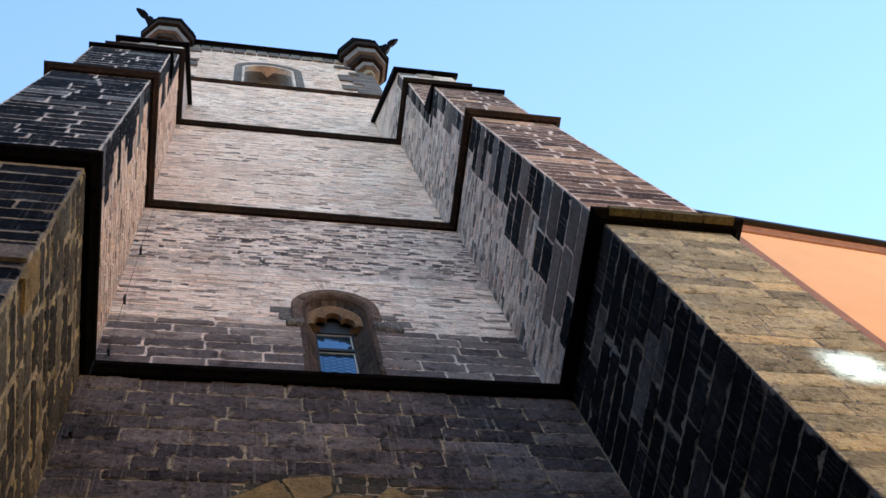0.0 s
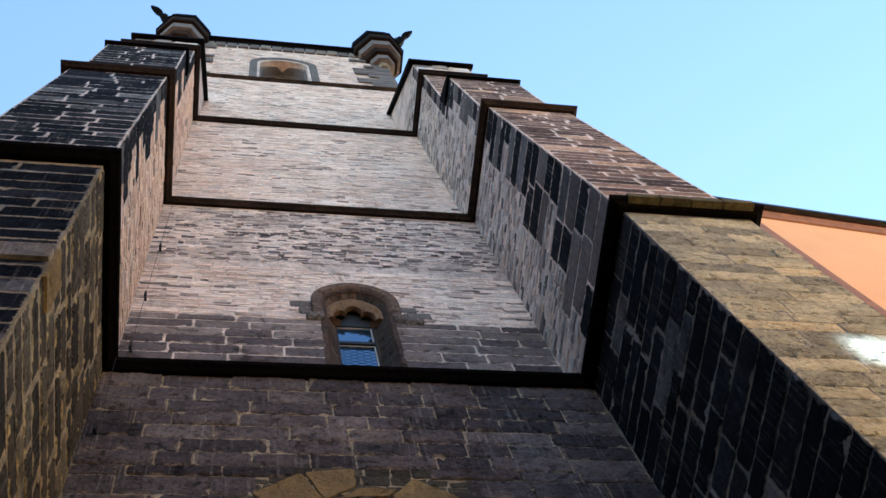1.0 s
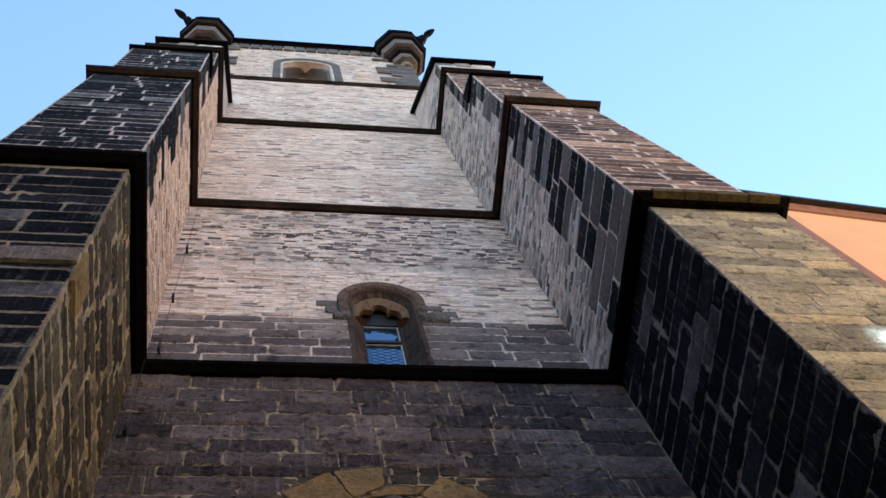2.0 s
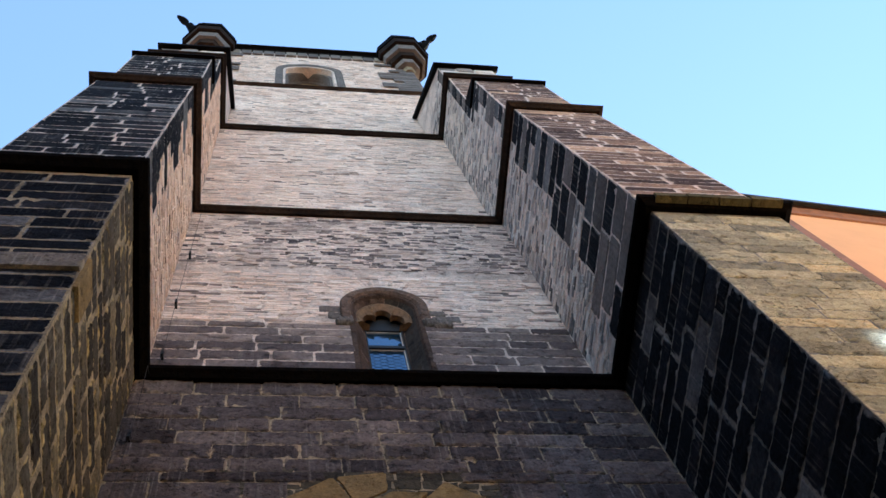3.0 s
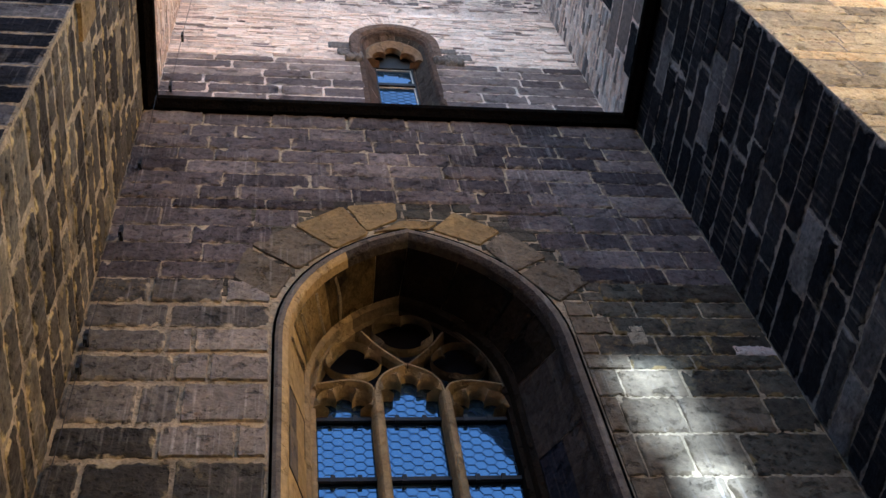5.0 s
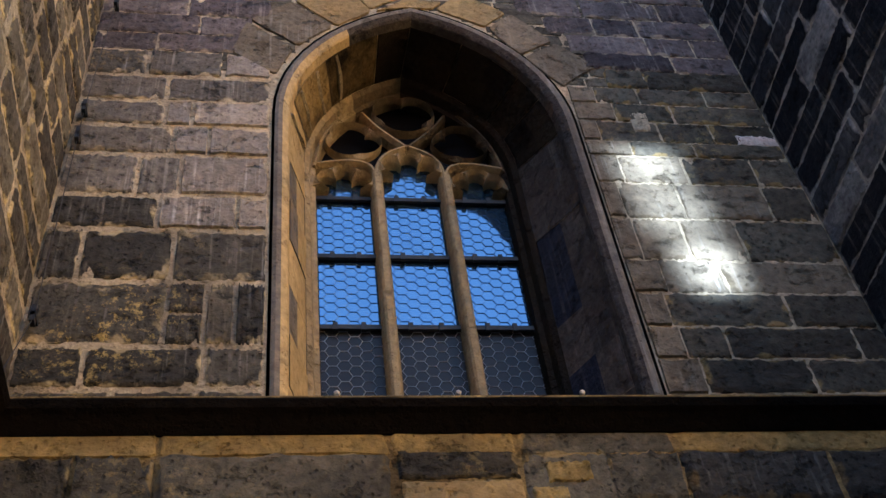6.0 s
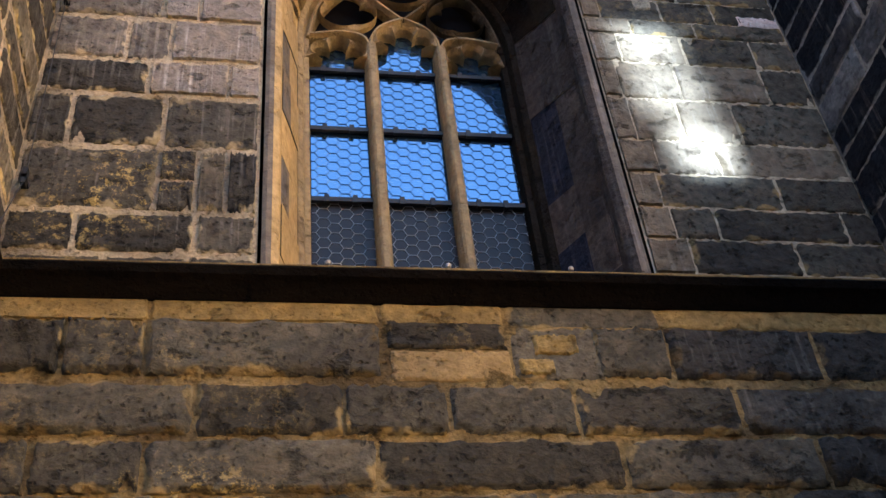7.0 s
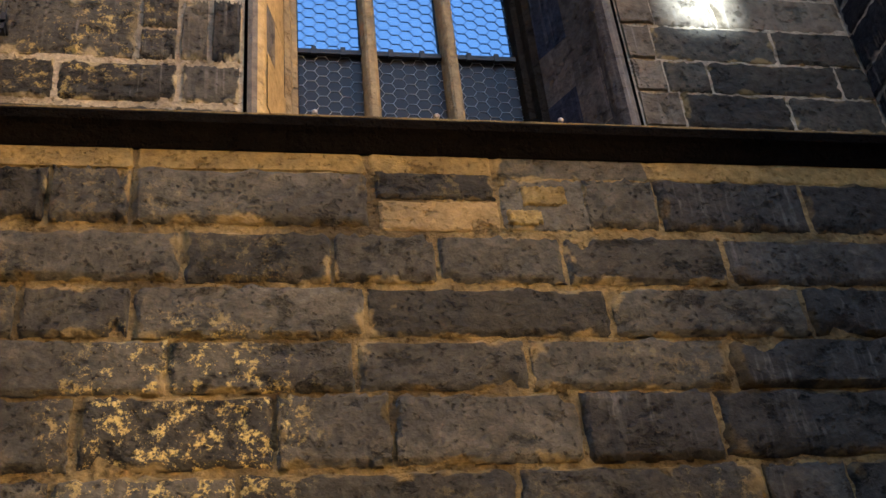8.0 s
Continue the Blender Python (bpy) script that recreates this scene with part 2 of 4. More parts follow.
wood = plain_material("weathered_oak_boards", (0.36, 0.22, 0.10), 0.75, shade=0.55, scale=9)
wood_white = plain_material("pale_painted_wood", (0.55, 0.50, 0.46), 0.6)
roof_tile = plain_material("red_roof_tiles", (0.30, 0.12, 0.07), 0.8)
cobble = plain_material("granite_cobbles", (0.055, 0.052, 0.05), 0.8, shade=0.5, scale=9)


def glass_material(name, colour, rough, metal, ior=1.6):
    m, n, b = mat(name, rough, metal)
    place, _ = world_place(n)
    wave = node(n, "ShaderNodeTexNoise", Scale=5.0, Detail=2.0)
    n.links.new(place, wave.inputs[0])
    n.links.new(mix(n, tuple(c * 0.8 for c in colour), colour, wave.outputs[0]), b.inputs["Base Color"])
    b.inputs["IOR"].default_value = ior
    bump(n, b, wave.outputs[0], 0.12, 0.02)
    return m


glass = glass_material("leaded_glass", (0.10, 0.20, 0.305), 0.05, 0.85)
# Almost black with hardly any reflection, for the tracery openings
glass_dark = glass_material("near_black_glass", (0.004, 0.004, 0.005), 0.5, 0.0, 1.12)
glass_dull = glass_material("dull_leaded_glass", (0.012, 0.013, 0.016), 0.4, 0.0, 1.25)


# ---- building helpers ----
def mesh_of(name, bm, material):
    me = bpy.data.meshes.new(name)
    bm.to_mesh(me)
    bm.free()
    if material:
        me.materials.append(material)
    return me


def part(name, bm, material, parent=None, label=""):
    """Links a bmesh as one mesh object under a thing or a part."""
    ob = new(name, mesh_of(name, bm, material))
    if parent:
        ob.parent = parent
    return tagged(ob, label)


def box(bm, x0, x1, y0, y1, z0, z1):
    v = [bm.verts.new(p) for p in ((x0, y0, z0), (x1, y0, z0), (x1, y1, z0), (x0, y1, z0), (x0, y0, z1), (x1, y0, z1), (x1, y1, z1), (x0, y1, z1))]
    for f in ((0, 3, 2, 1), (4, 5, 6, 7), (0, 1, 5, 4), (1, 2, 6, 5), (2, 3, 7, 6), (3, 0, 4, 7)):
        bm.faces.new([v[i] for i in f])
    return bm


def loft(bm, rings, closed=True, caps=False):
    """Skins between rings of equal length."""
    made = [[bm.verts.new(p) for p in r] for r in rings]
    k = len(rings[0])
    for a, b in zip(made, made[1:]):
        for i in range(k if closed else k - 1):
            j = (i + 1) % k
            bm.faces.new((a[i], a[j], b[j], b[i]))
    if caps:
        bm.faces.new(made[0][::-1])
        bm.faces.new(made[-1])
    bmesh.ops.recalc_face_normals(bm, faces=bm.faces)
    return bm


def sweep(bm, points, section, side=Vector((0, 1, 0)), closed=False):
    """Carries a flat section (offsets across the line, along side) along points."""
    pts = [Vector(p) for p in points]
    rings = []
    for i, p in enumerate(pts):
        a = pts[i - 1] if (i or closed) else pts[i]
        b = pts[(i + 1) % len(pts)] if (closed or i < len(pts) - 1) else pts[i]
        way = (b - a).normalized()
        across = way.cross(side).normalized()
        rings.append([p + across * u + side * v for u, v in section])
    if closed:
        rings.append(rings[0])
    return loft(bm, rings, True, not closed)


def pointed(cx, half, z0, spring, radius, steps=12):
    """Outline of a two-centred arch from the lower left over the point to the lower right, as (x, z)."""
    top = math.sqrt(max(radius ** 2 - (radius - half) ** 2, 1e-6))
    end = math.atan2(top, radius - half) if radius > half else math.pi / 2
    side = [(radius - half - radius * math.cos(end * i / steps), spring + radius * math.sin(end * i / steps)) for i in range(steps + 1)]
    left = [(-half, z0), *side]
    return [(cx + x, z) for x, z in left] + [(cx - x, z) for x, z in left[-2::-1]]


def wall_slab(bm, x0, x1, yf, yb, z0, z1, opening=None):
    """A thick wall whose opening, an outline from pointed(), goes right through it."""
    if not opening:
        return box(bm, x0, x1, yf, yb, z0, z1)
    oz = opening[0][1]
    if oz > z0:
        box(bm, x0, x1, yf, yb, z0, oz)
    box(bm, x0, opening[0][0], yf, yb, oz, z1)
    box(bm, opening[-1][0], x1, yf, yb, oz, z1)
    for (xa, za), (xb, zb) in zip(opening, opening[1:]):
        if xb - xa > 1e-4:
            loft(bm, [[(xa, yf, za), (xb, yf, zb), (xb, yb, zb), (xa, yb, za)], [(xa, yf, z1), (xb, yf, z1), (xb, yb, z1), (xa, yb, z1)]], True, True)
    bmesh.ops.remove_doubles(bm, verts=bm.verts, dist=1e-4)
    return bm


# ---- the plan ----
L1, L2, L3, L4, L5, TOP = 4.95, 11.11, 17.58, 24.34, 32.7, 39.6    # heights of the string courses
XL, XR = -2.29, 2.39                     # inner faces of the buttresses
OL, OR = -3.62, 3.65                     # their outer faces
S = [-0.18, 0.0, 0.285, 0.48, 1.02, 1.06]  # front of each stage of the tower wall
EDGE_L, EDGE_R = -3.55, 3.12             # corners of the tower's upper stages
W1 = pointed(-0.04, 1.026, L1, 7.6, 1.536)          # traceried window
W2 = pointed(0.27, 0.42, L2, 13.85, 0.48)         # small window above
W3 = pointed(-0.24, 0.72, L5 + 0.1, 36.0, 0.74)     # belfry opening


def drip(bm, corners, thick=0.20, out=0.11):
    """A drip moulding with a sloping top and a hollow below, round a line of corners in plan at height z."""
    section = [(0.12, 0.10), (-out, -0.02), (-out - 0.015, -0.05), (-out, -0.085), (-out * 0.75, -0.10), (-out * 0.45, -0.13), (-out * 0.15, -thick), (0.12, -thick)]
    pts = [Vector(p) for p in corners]
    up = Vector((0, 0, 1))
    rings = []
    for i, p in enumerate(pts):
        d = []
        if i:
            d.append((p - pts[i - 1]).normalized())
        if i < len(pts) - 1:
            d.append((pts[i + 1] - p).normalized())
        inward = [up.cross(w) for w in d]
        m = sum(inward, Vector()) / len(inward)
        m /= max(m.dot(inward[0]), 0.3)
        rings.append([p + m * u + up * v for u, v in section])
    return loft(bm, rings, True, True)


STAGES = [(0, L1), (L1, L2), (L2, L3), (L3, L4), (L4, L5), (L5, TOP)]
STAGE_NAMES = ["wall_base", "wall_window_stage", "wall_second_stage", "wall_third_stage", "wall_fourth_stage", "wall_belfry_stage"]
STAGE_LABELS = ["dark coursed sandstone ashlar at the foot of the church tower", "dark coursed sandstone wall round the traceried church window",
                "pale rubble stone wall with a grey dressed band below", "pale pinkish rubble stone wall of the tower", "pale rubble stone wall high on the tower", "pale belfry wall with grey corner stones"]
walls = []
for i, ((z0, z1), name, label) in enumerate(zip(STAGES, STAGE_NAMES, STAGE_LABELS)):
    bm = bmesh.new()
    xa, xb = (OL, OR) if i < 4 else (EDGE_L, EDGE_R)
    hole = {1: W1, 2: W2, 5: W3}.get(i)
    wall_slab(bm, xa, xb, S[i], 1.9, z0, z1, hole)
    w = part(name, bm, (mortar, mortar_light)[i] if i < 2 else mortar_pale)
    walls.append(tagged(w, label, "wall", kind="structure"))
bm = box(bmesh.new(), EDGE_L, EDGE_R, 7.0, 7.4, 0, TOP)
box(bm, EDGE_L, EDGE_L + 0.5, 1.9, 7.0, 0, TOP)
box(bm, EDGE_R - 0.5, EDGE_R, 1.9, 7.0, 0, TOP)
box(bm, EDGE_L, EDGE_R, 1.9, 7.4, TOP, TOP + 0.2)
tagged(part("wall_tower_rear", bm, mortar_pale), "pale rubble sides and back of the church tower", "wall", kind="structure")


# ---- buttresses ----
BATTER = [0, 0, 0.33, 0.1, 0, 0]      # how far a stage's foot stands out before its head


def buttress(name, xi, xo, fronts, label, joints):
    """Stepped buttress; fronts: rows of (foot, head, front face)."""
    thing = tagged(new(name), label, "buttress", kind="structure")
    xa, xb = min(xi, xo), max(xi, xo)
    for k, (z0, z1, y) in enumerate(fronts):
        foot = y - BATTER[k]
        ring = [(xa, 1.0), (xb, 1.0), (xb, None), (xa, None)]
        rings = [[(x, q if q is not None else f, z) for x, q in ring] for f, z in ((foot, z0), (y, z1))]
        part("core", loft(bmesh.new(), rings, True, True), (mortar, joints)[k] if k < 2 else mortar_pale, thing)
    return thing


FRONT_L = [(0, L1, -2.15), (L1, L2, -1.95), (L2, L3, -1.59), (L3, 21.6, -1.36), (21.6, L4, -0.95), (L4, 26.0, -0.83)]
FRONT_R = [(0, L1, -2.03), (L1, L2, -1.83), (L2, L3, -1.52), (L3, 21.2, -1.33), (21.2, L4, -0.85), (L4, 26.0, -0.78)]
buttress_left = buttress("buttress_left", XL, OL, FRONT_L, "tall stepped church buttress of blue-black sandstone", mortar_light)
buttress_right = buttress("buttress_right", XR, OR, FRONT_R, "tall stepped church buttress of yellow and reddish sandstone", mortar_grey)


def cap(thing, xi, xo, y, z, zback):
    """Sloping top of a buttress with a projecting drip edge."""
    xa, xb = min(xi, xo) - 0.1, max(xi, xo) + 0.1
    wedge = [(y, z), (y, z + 0.02), (1.0, zback), (1.0, z)]
    part("core", loft(bmesh.new(), [[(x, p, q) for p, q in wedge] for x in (xa + 0.1, xb - 0.1)], True, True), mortar_pale, thing)
    ring = [(y - 0.12, z - 0.03), (y - 0.12, z + 0.12), (1.2, zback + 0.2), (1.2, zback + 0.04), (y, z + 0.02)]
    part("sloping_cap", loft(bmesh.new(), [[(xa, p, q) for p, q in ring], [(xb, p, q) for p, q in ring]], True, True), stone_black, thing)



for thing, xi, xo, fronts in ((buttress_left, XL, OL, FRONT_L), (buttress_right, XR, OR, FRONT_R)):
    cap(thing, xi, xo, fronts[5][2], 26.0, 29.4)
    xa, xb = min(xi, xo), max(xi, xo)
    z, y0, y1 = fronts[3][1], fronts[3][2], fronts[4][2]
    ring = [(y0 - 0.07, z - 0.08), (y0 - 0.07, z), (y1 + 0.02, z + 0.5), (y1 + 0.02, z - 0.08)]
    part("weathering", loft(bmesh.new(), [[(xa - 0.05, p, q) for p, q in ring], [(xb + 0.05, p, q) for p, q in ring]], True, True), stone_black, thing)

# string courses run round the buttresses and across the wall
for i, z in ((0, L1), (1, L2), (2, L3), (3, L4)):
    fl, fr = FRONT_L[(0, 1, 2, 4)[i]][2], FRONT_R[(0, 1, 2, 4)[i]][2]
    line = [(OL, 1.6, z), (OL, fl, z), (XL, fl, z), (XL, S[i], z), (XR, S[i], z), (XR, fr, z), (OR, fr, z), (OR, 1.6, z)]
    lift, thick, out = ((0, 0.165, 0.11), (0.09, 0.12, 0.13), (0.06, 0.11, 0.105), (0.05, 0.12, 0.10))[i]
    line = [(x, y, h + lift) for x, y, h in line]
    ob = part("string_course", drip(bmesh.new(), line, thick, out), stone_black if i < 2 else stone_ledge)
    if i == 1:
        # Olive blocks paint the lit front of the right buttress's ledge
        for n in range(4):
            x, w = XR + 0.03 + (OR - XR) * n / 4, (OR - XR) / 4
            part("ledge_stone", box(bmesh.new(), x, x + w - 0.012, fr - 0.158 - 0.005 * (n % 2), fr - 0.02, L2 - 0.02, L2 + 0.07), stone_olive, ob, "olive ledge stone, its lit look in the colour")
    if i == 0:
        # Thin mortar-coloured strip along the front edge of the ledge
        rim_rings = []
        for n in range(41):
            x, w = XL + (XR - XL) * n / 40, random.uniform(0.002, 0.010)
            rim_rings.append([(x, S[0] - 0.108, L1 - 0.022), (x, S[0] - 0.118, L1 - 0.026), (x, S[0] - 0.120, L1 - 0.030 - w), (x, S[0] - 0.108, L1 - 0.032 - w)])
        part("worn_edge", loft(bmesh.new(), rim_rings, True, True), mortar, ob, "thin pale strip along the ledge's upper edge")
    tagged(ob, "dark projecting stone drip moulding along the tower wall", "string course", "string courses", "structure")
line = [(EDGE_L, 4, L5), (EDGE_L, S[4], L5), (EDGE_R, S[4], L5), (EDGE_R, 4, L5)]
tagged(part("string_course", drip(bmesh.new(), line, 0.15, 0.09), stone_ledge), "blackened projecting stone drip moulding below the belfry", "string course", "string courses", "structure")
for x in (-0.74, -0.17, 0.43):
    bm = bmesh.new()
    bmesh.ops.create_icosphere(bm, subdivisions=1, radius=0.016, matrix=pose(x, S[0] - 0.105, L1 + 0.0, 20, 10, 40 * x))
    tagged(part("mortar_lump", bm, wood_white), "small white lump of mortar on the stone ledge", "mortar lump", "mortar lumps")


# ---- traceried window ----
def arch_ring(cx, half, z0, spring, radius, y, steps=12, rows=7):
    """Arch outline in 3D with its upright sides cut into rows."""
    o = pointed(cx, half, z0, spring, radius, steps)
    left = [(o[0][0], z0 + (spring - z0) * i / rows) for i in range(rows)]
    right = [(o[-1][0], z) for _, z in left[::-1]]
    return [(x, y, z) for x, z in left + o[1:-1] + right]


def foil(bm, cx, cz, r, lobes, a0, a1, y0, y1, band=0.05, cusp=0.34, steps=48, tall=1.0):
    """A cusped ring or arch of stone with rounded lobes between its cusps."""
    rings = []
    for i in range(steps + 1):
        t = i / steps
        a = a0 + (a1 - a0) * t
        inner = r * (1 - cusp + cusp * abs(math.sin(math.pi * lobes * t)) ** 0.55)
        outer = r + band
        mid = (inner + outer) / 2
        rings.append([(cx + q * math.cos(a), y, cz + tall * q * math.sin(a)) for q, y in ((outer, y0 + 0.03), (mid, y0), (inner, y0 + 0.05), (inner, y1), (outer, y1))])
    return loft(bm, rings, True, True)


def hex_lead(bm, x0, x1, z0, z1, y, r, wide=0.0017):
    """Lead strips of a honeycomb glazing, clipped to a pane."""
    step, high = 1.5 * r, math.sqrt(3) * r
    def strip(a, b):
        if not (x0 <= a[0] <= x1 and x0 <= b[0] <= x1 and z0 <= a[1] <= z1 and z0 <= b[1] <= z1):
            (ax, az), (bx, bz) = a, b
            ts = [t / 8 for t in range(9) if x0 <= ax + (bx - ax) * t / 8 <= x1 and z0 <= az + (bz - az) * t / 8 <= z1]
            if len(ts) < 2:
                return
            a, b = (ax + (bx - ax) * ts[0], az + (bz - az) * ts[0]), (ax + (bx - ax) * ts[-1], az + (bz - az) * ts[-1])
        d = Vector((b[0] - a[0], b[1] - a[1])).normalized() * wide
        p = [(a[0] - d[1], a[1] + d[0]), (b[0] - d[1], b[1] + d[0]), (b[0] + d[1], b[1] - d[0]), (a[0] + d[1], a[1] - d[0])]
        f = [bm.verts.new((x, y, z)) for x, z in p]
        g = [bm.verts.new((x, y + 0.006, z)) for x, z in p]
        bm.faces.new(f)
        for i in range(4):
            bm.faces.new((f[i], f[(i + 1) % 4], g[(i + 1) % 4], g[i]))
    for i in range(-1, int((x1 - x0) / step) + 2):
        for j in range(-1, int((z1 - z0) / high) + 2):
            cx, cz = x0 + i * step, z0 + (j + 0.5 * (i % 2)) * high
            c = [(cx + r * math.cos(k * math.pi / 3), cz + r * math.sin(k * math.pi / 3)) for k in range(6)]
            for k in (0, 1, 2):
                strip(c[k], c[k + 1])
    bmesh.ops.recalc_face_normals(bm, faces=bm.faces)
    return bm


stone_hood = stone_material("weathered_grey_moulding", [(0.0, (0.17, 0.145, 0.12)), (1.0, (0.21, 0.18, 0.15))], (0.08, 0.07, 0.06), 0.6, streaks=0.5, chipped=0.35, relief=0.004)
window_1 = tagged(new("window_1"), "pointed church window with three cusped lights and honeycomb leaded glass", "window", kind="structure")
A = (-0.04, 0.98, L1, 7.6, 1.49)
B = (-0.071, 0.722, L1 + 0.043, 7.804, 1.196)
profile = [(0.028, 0.03), (0.028, -0.010), (0.005, -0.020), (-0.022, -0.012)]
chamfer = [(-0.022, -0.012), (-0.05, 0.012), (-0.062, 0.03), (-0.07, 0.10)]
part("hood_moulding", loft(bmesh.new(), [arch_ring(A[0], A[1] + d, A[2], A[3], A[4] + d, y) for d, y in profile], False), stone_hood, window_1, "grey stone edge moulding with a dark groove")
jamb_grey = stone_material("jamb_grey", [(0.0, (0.12, 0.11, 0.11)), (1.0, (0.17, 0.155, 0.15))], (0.30, 0.22, 0.12), 0.6, chipped=0.3, streaks=0.1)
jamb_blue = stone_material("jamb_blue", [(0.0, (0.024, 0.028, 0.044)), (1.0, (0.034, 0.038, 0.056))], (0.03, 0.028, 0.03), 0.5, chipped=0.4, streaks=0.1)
# These jamb tones step down to near black: the arch's shade in colour
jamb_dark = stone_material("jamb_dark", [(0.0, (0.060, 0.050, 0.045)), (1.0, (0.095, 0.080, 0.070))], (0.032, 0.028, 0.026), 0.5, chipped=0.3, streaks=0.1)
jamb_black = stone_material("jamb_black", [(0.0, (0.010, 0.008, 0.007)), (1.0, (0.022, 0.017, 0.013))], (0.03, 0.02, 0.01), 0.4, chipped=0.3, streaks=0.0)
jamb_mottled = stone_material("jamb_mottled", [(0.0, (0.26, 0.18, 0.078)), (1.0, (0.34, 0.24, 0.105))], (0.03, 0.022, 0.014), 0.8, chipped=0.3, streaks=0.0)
jamb_shaded = stone_material("jamb_shaded", [(0.0, (0.10, 0.070, 0.034)), (1.0, (0.15, 0.105, 0.05))], (0.015, 0.011, 0.008), 1.0, chipped=0.3, streaks=0.0)
jamb_stone = stone_material("jamb_blocks", [(0.0, (0.52, 0.375, 0.19)), (1.0, (0.42, 0.30, 0.15))], (0.14, 0.11, 0.07), 0.3, chipped=0.2, streaks=0.1, relief=0.004)
slant = [arch_ring(A[0], A[1] + d, A[2], A[3], A[4] + d, y) for d, y in chamfer]
# Chamfer split in two: bright left half, right half coloured for shade
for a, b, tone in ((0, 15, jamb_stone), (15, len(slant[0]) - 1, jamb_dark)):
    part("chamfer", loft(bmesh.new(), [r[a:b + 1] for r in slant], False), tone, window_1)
# Groove coloured near black to carry its own shade
part("groove", loft(bmesh.new(), [arch_ring(A[0], A[1] + d, A[2], A[3], A[4] + d, y) for d, y in ((0.046, -0.008), (0.044, 0.16), (0.02, 0.16))], False), stone_black, window_1, "dark recessed groove")
near = arch_ring(A[0], A[1] - 0.07, A[2], A[3], A[4] - 0.07, 0.10)
middle_ring = arch_ring(-0.052, 0.845, L1 + 0.03, 7.69, 1.335, 0.31)
half = arch_ring(-0.071, 0.768, L1 + 0.043, 7.804, 1.238, 0.564)
deep = arch_ring(-0.071, 0.732, L1 + 0.043, 7.804, 1.207, 0.595)
last = arch_ring(*B, 0.677)
cuts = [0, 1, 2, 3, 4, 5, 6, 7, 9, 11, 13, 15, 17, 19, 22, 24, 26, 28, 30, 31, 32, 33, 34, 35, 36, 37]
cuts = [c for c in cuts if c < len(near)]
if cuts[-1] != len(near) - 1:
    cuts.append(len(near) - 1)
for a, b in zip(cuts, cuts[1:]):
    shift = random.uniform(-0.006, 0.006)
    row_left, row_right = a, len(near) - 2 - a
    for outer in (True, False):
        block = bmesh.new()
        pair = (near, middle_ring) if outer else (middle_ring, half)
        loft(block, [[Vector(p) + Vector((shift, 0, 0)) for p in r[a:b + 1]] for r in pair], False)
        # Tan on the left, then darker tones paint the shade overhead and right
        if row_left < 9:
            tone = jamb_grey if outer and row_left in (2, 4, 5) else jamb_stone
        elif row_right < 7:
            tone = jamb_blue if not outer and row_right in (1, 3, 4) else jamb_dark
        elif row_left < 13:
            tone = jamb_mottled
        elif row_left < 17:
            tone = jamb_shaded
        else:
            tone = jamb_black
        part("jamb_stone", block, tone, window_1, {"jamb_grey": "grey stone", "jamb_blue": "blue-grey stone", "jamb_dark": "brownish stone toned dark for the right side's shade", "jamb_mottled": "tan stone with dark blotches", "jamb_shaded": "brown stone darkened for the arch's shade", "jamb_black": "near-black stone with the arch's shade in its colour"}.get(tone.name, ""))
for i in (8, 10, 12, 14):
    line = [Vector(r[i]) for r in (near, middle_ring, half)]
    line = [line[0].lerp(line[1], f) for f in (0.1, 0.5)] + [line[1].lerp(line[2], f) for f in (0.0, 0.5, 0.95)]
    part("joint_mortar", sweep(bmesh.new(), [p + Vector((random.uniform(-0.012, 0.012), 0, random.uniform(-0.012, 0.012))) for p in line], [(0.014, 0.0), (0.0, 0.018), (-0.014, 0.0), (0.0, -0.018)], Vector((1, 0, 0))), mortar_light, window_1, "pale mortar squeezed from the joint")
orders = [half, deep, last, arch_ring(-0.071, 0.686, L1 + 0.043, 7.804, 1.160, 0.688), arch_ring(-0.071, 0.680, L1 + 0.043, 7.804, 1.153, 0.849)]
# The order darkens towards the right, shade put into the stone colours
for a, b, tone in ((0, 15, stone_carved), (15, 19, shaded_carving), (19, len(half) - 1, jamb_black)):
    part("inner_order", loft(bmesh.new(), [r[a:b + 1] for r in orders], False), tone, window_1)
part("window_sill", loft(bmesh.new(), [[(x, -0.02, L1 + 0.03), (x, 0.66, L1 + 0.12), (x, 0.9, L1 + 0.14), (x, 0.9, L1)] for x in (-1.0, 0.93)], True, True), stone_frame, window_1)

GLASS_Y = 0.77
lights = [(-0.736, -0.366, 7.661), (-0.271, 0.134, 7.837), (0.229, 0.594, 7.661)]
for x in (-0.319, 0.181):
    section = [(-0.017, 0.631), (-0.031, 0.645), (-0.046, 0.699), (-0.046, 0.82), (0.046, 0.82), (0.046, 0.699), (0.031, 0.645), (0.017, 0.631)]
    part("mullion", loft(bmesh.new(), [[(x + u, y, z) for u, y in section] for z in (4.993, 6.05, 6.93, 7.833)], True, True), stone_carved, window_1)
for x0, x1, zs in lights:
    cx, r = (x0 + x1) / 2, (x1 - x0) / 2 + 0.013
    part("cusped_head", foil(bmesh.new(), cx, zs + 0.03, r, 3, 0, math.pi, 0.645, 0.781, 0.026, 0.44), stone_carved, window_1)
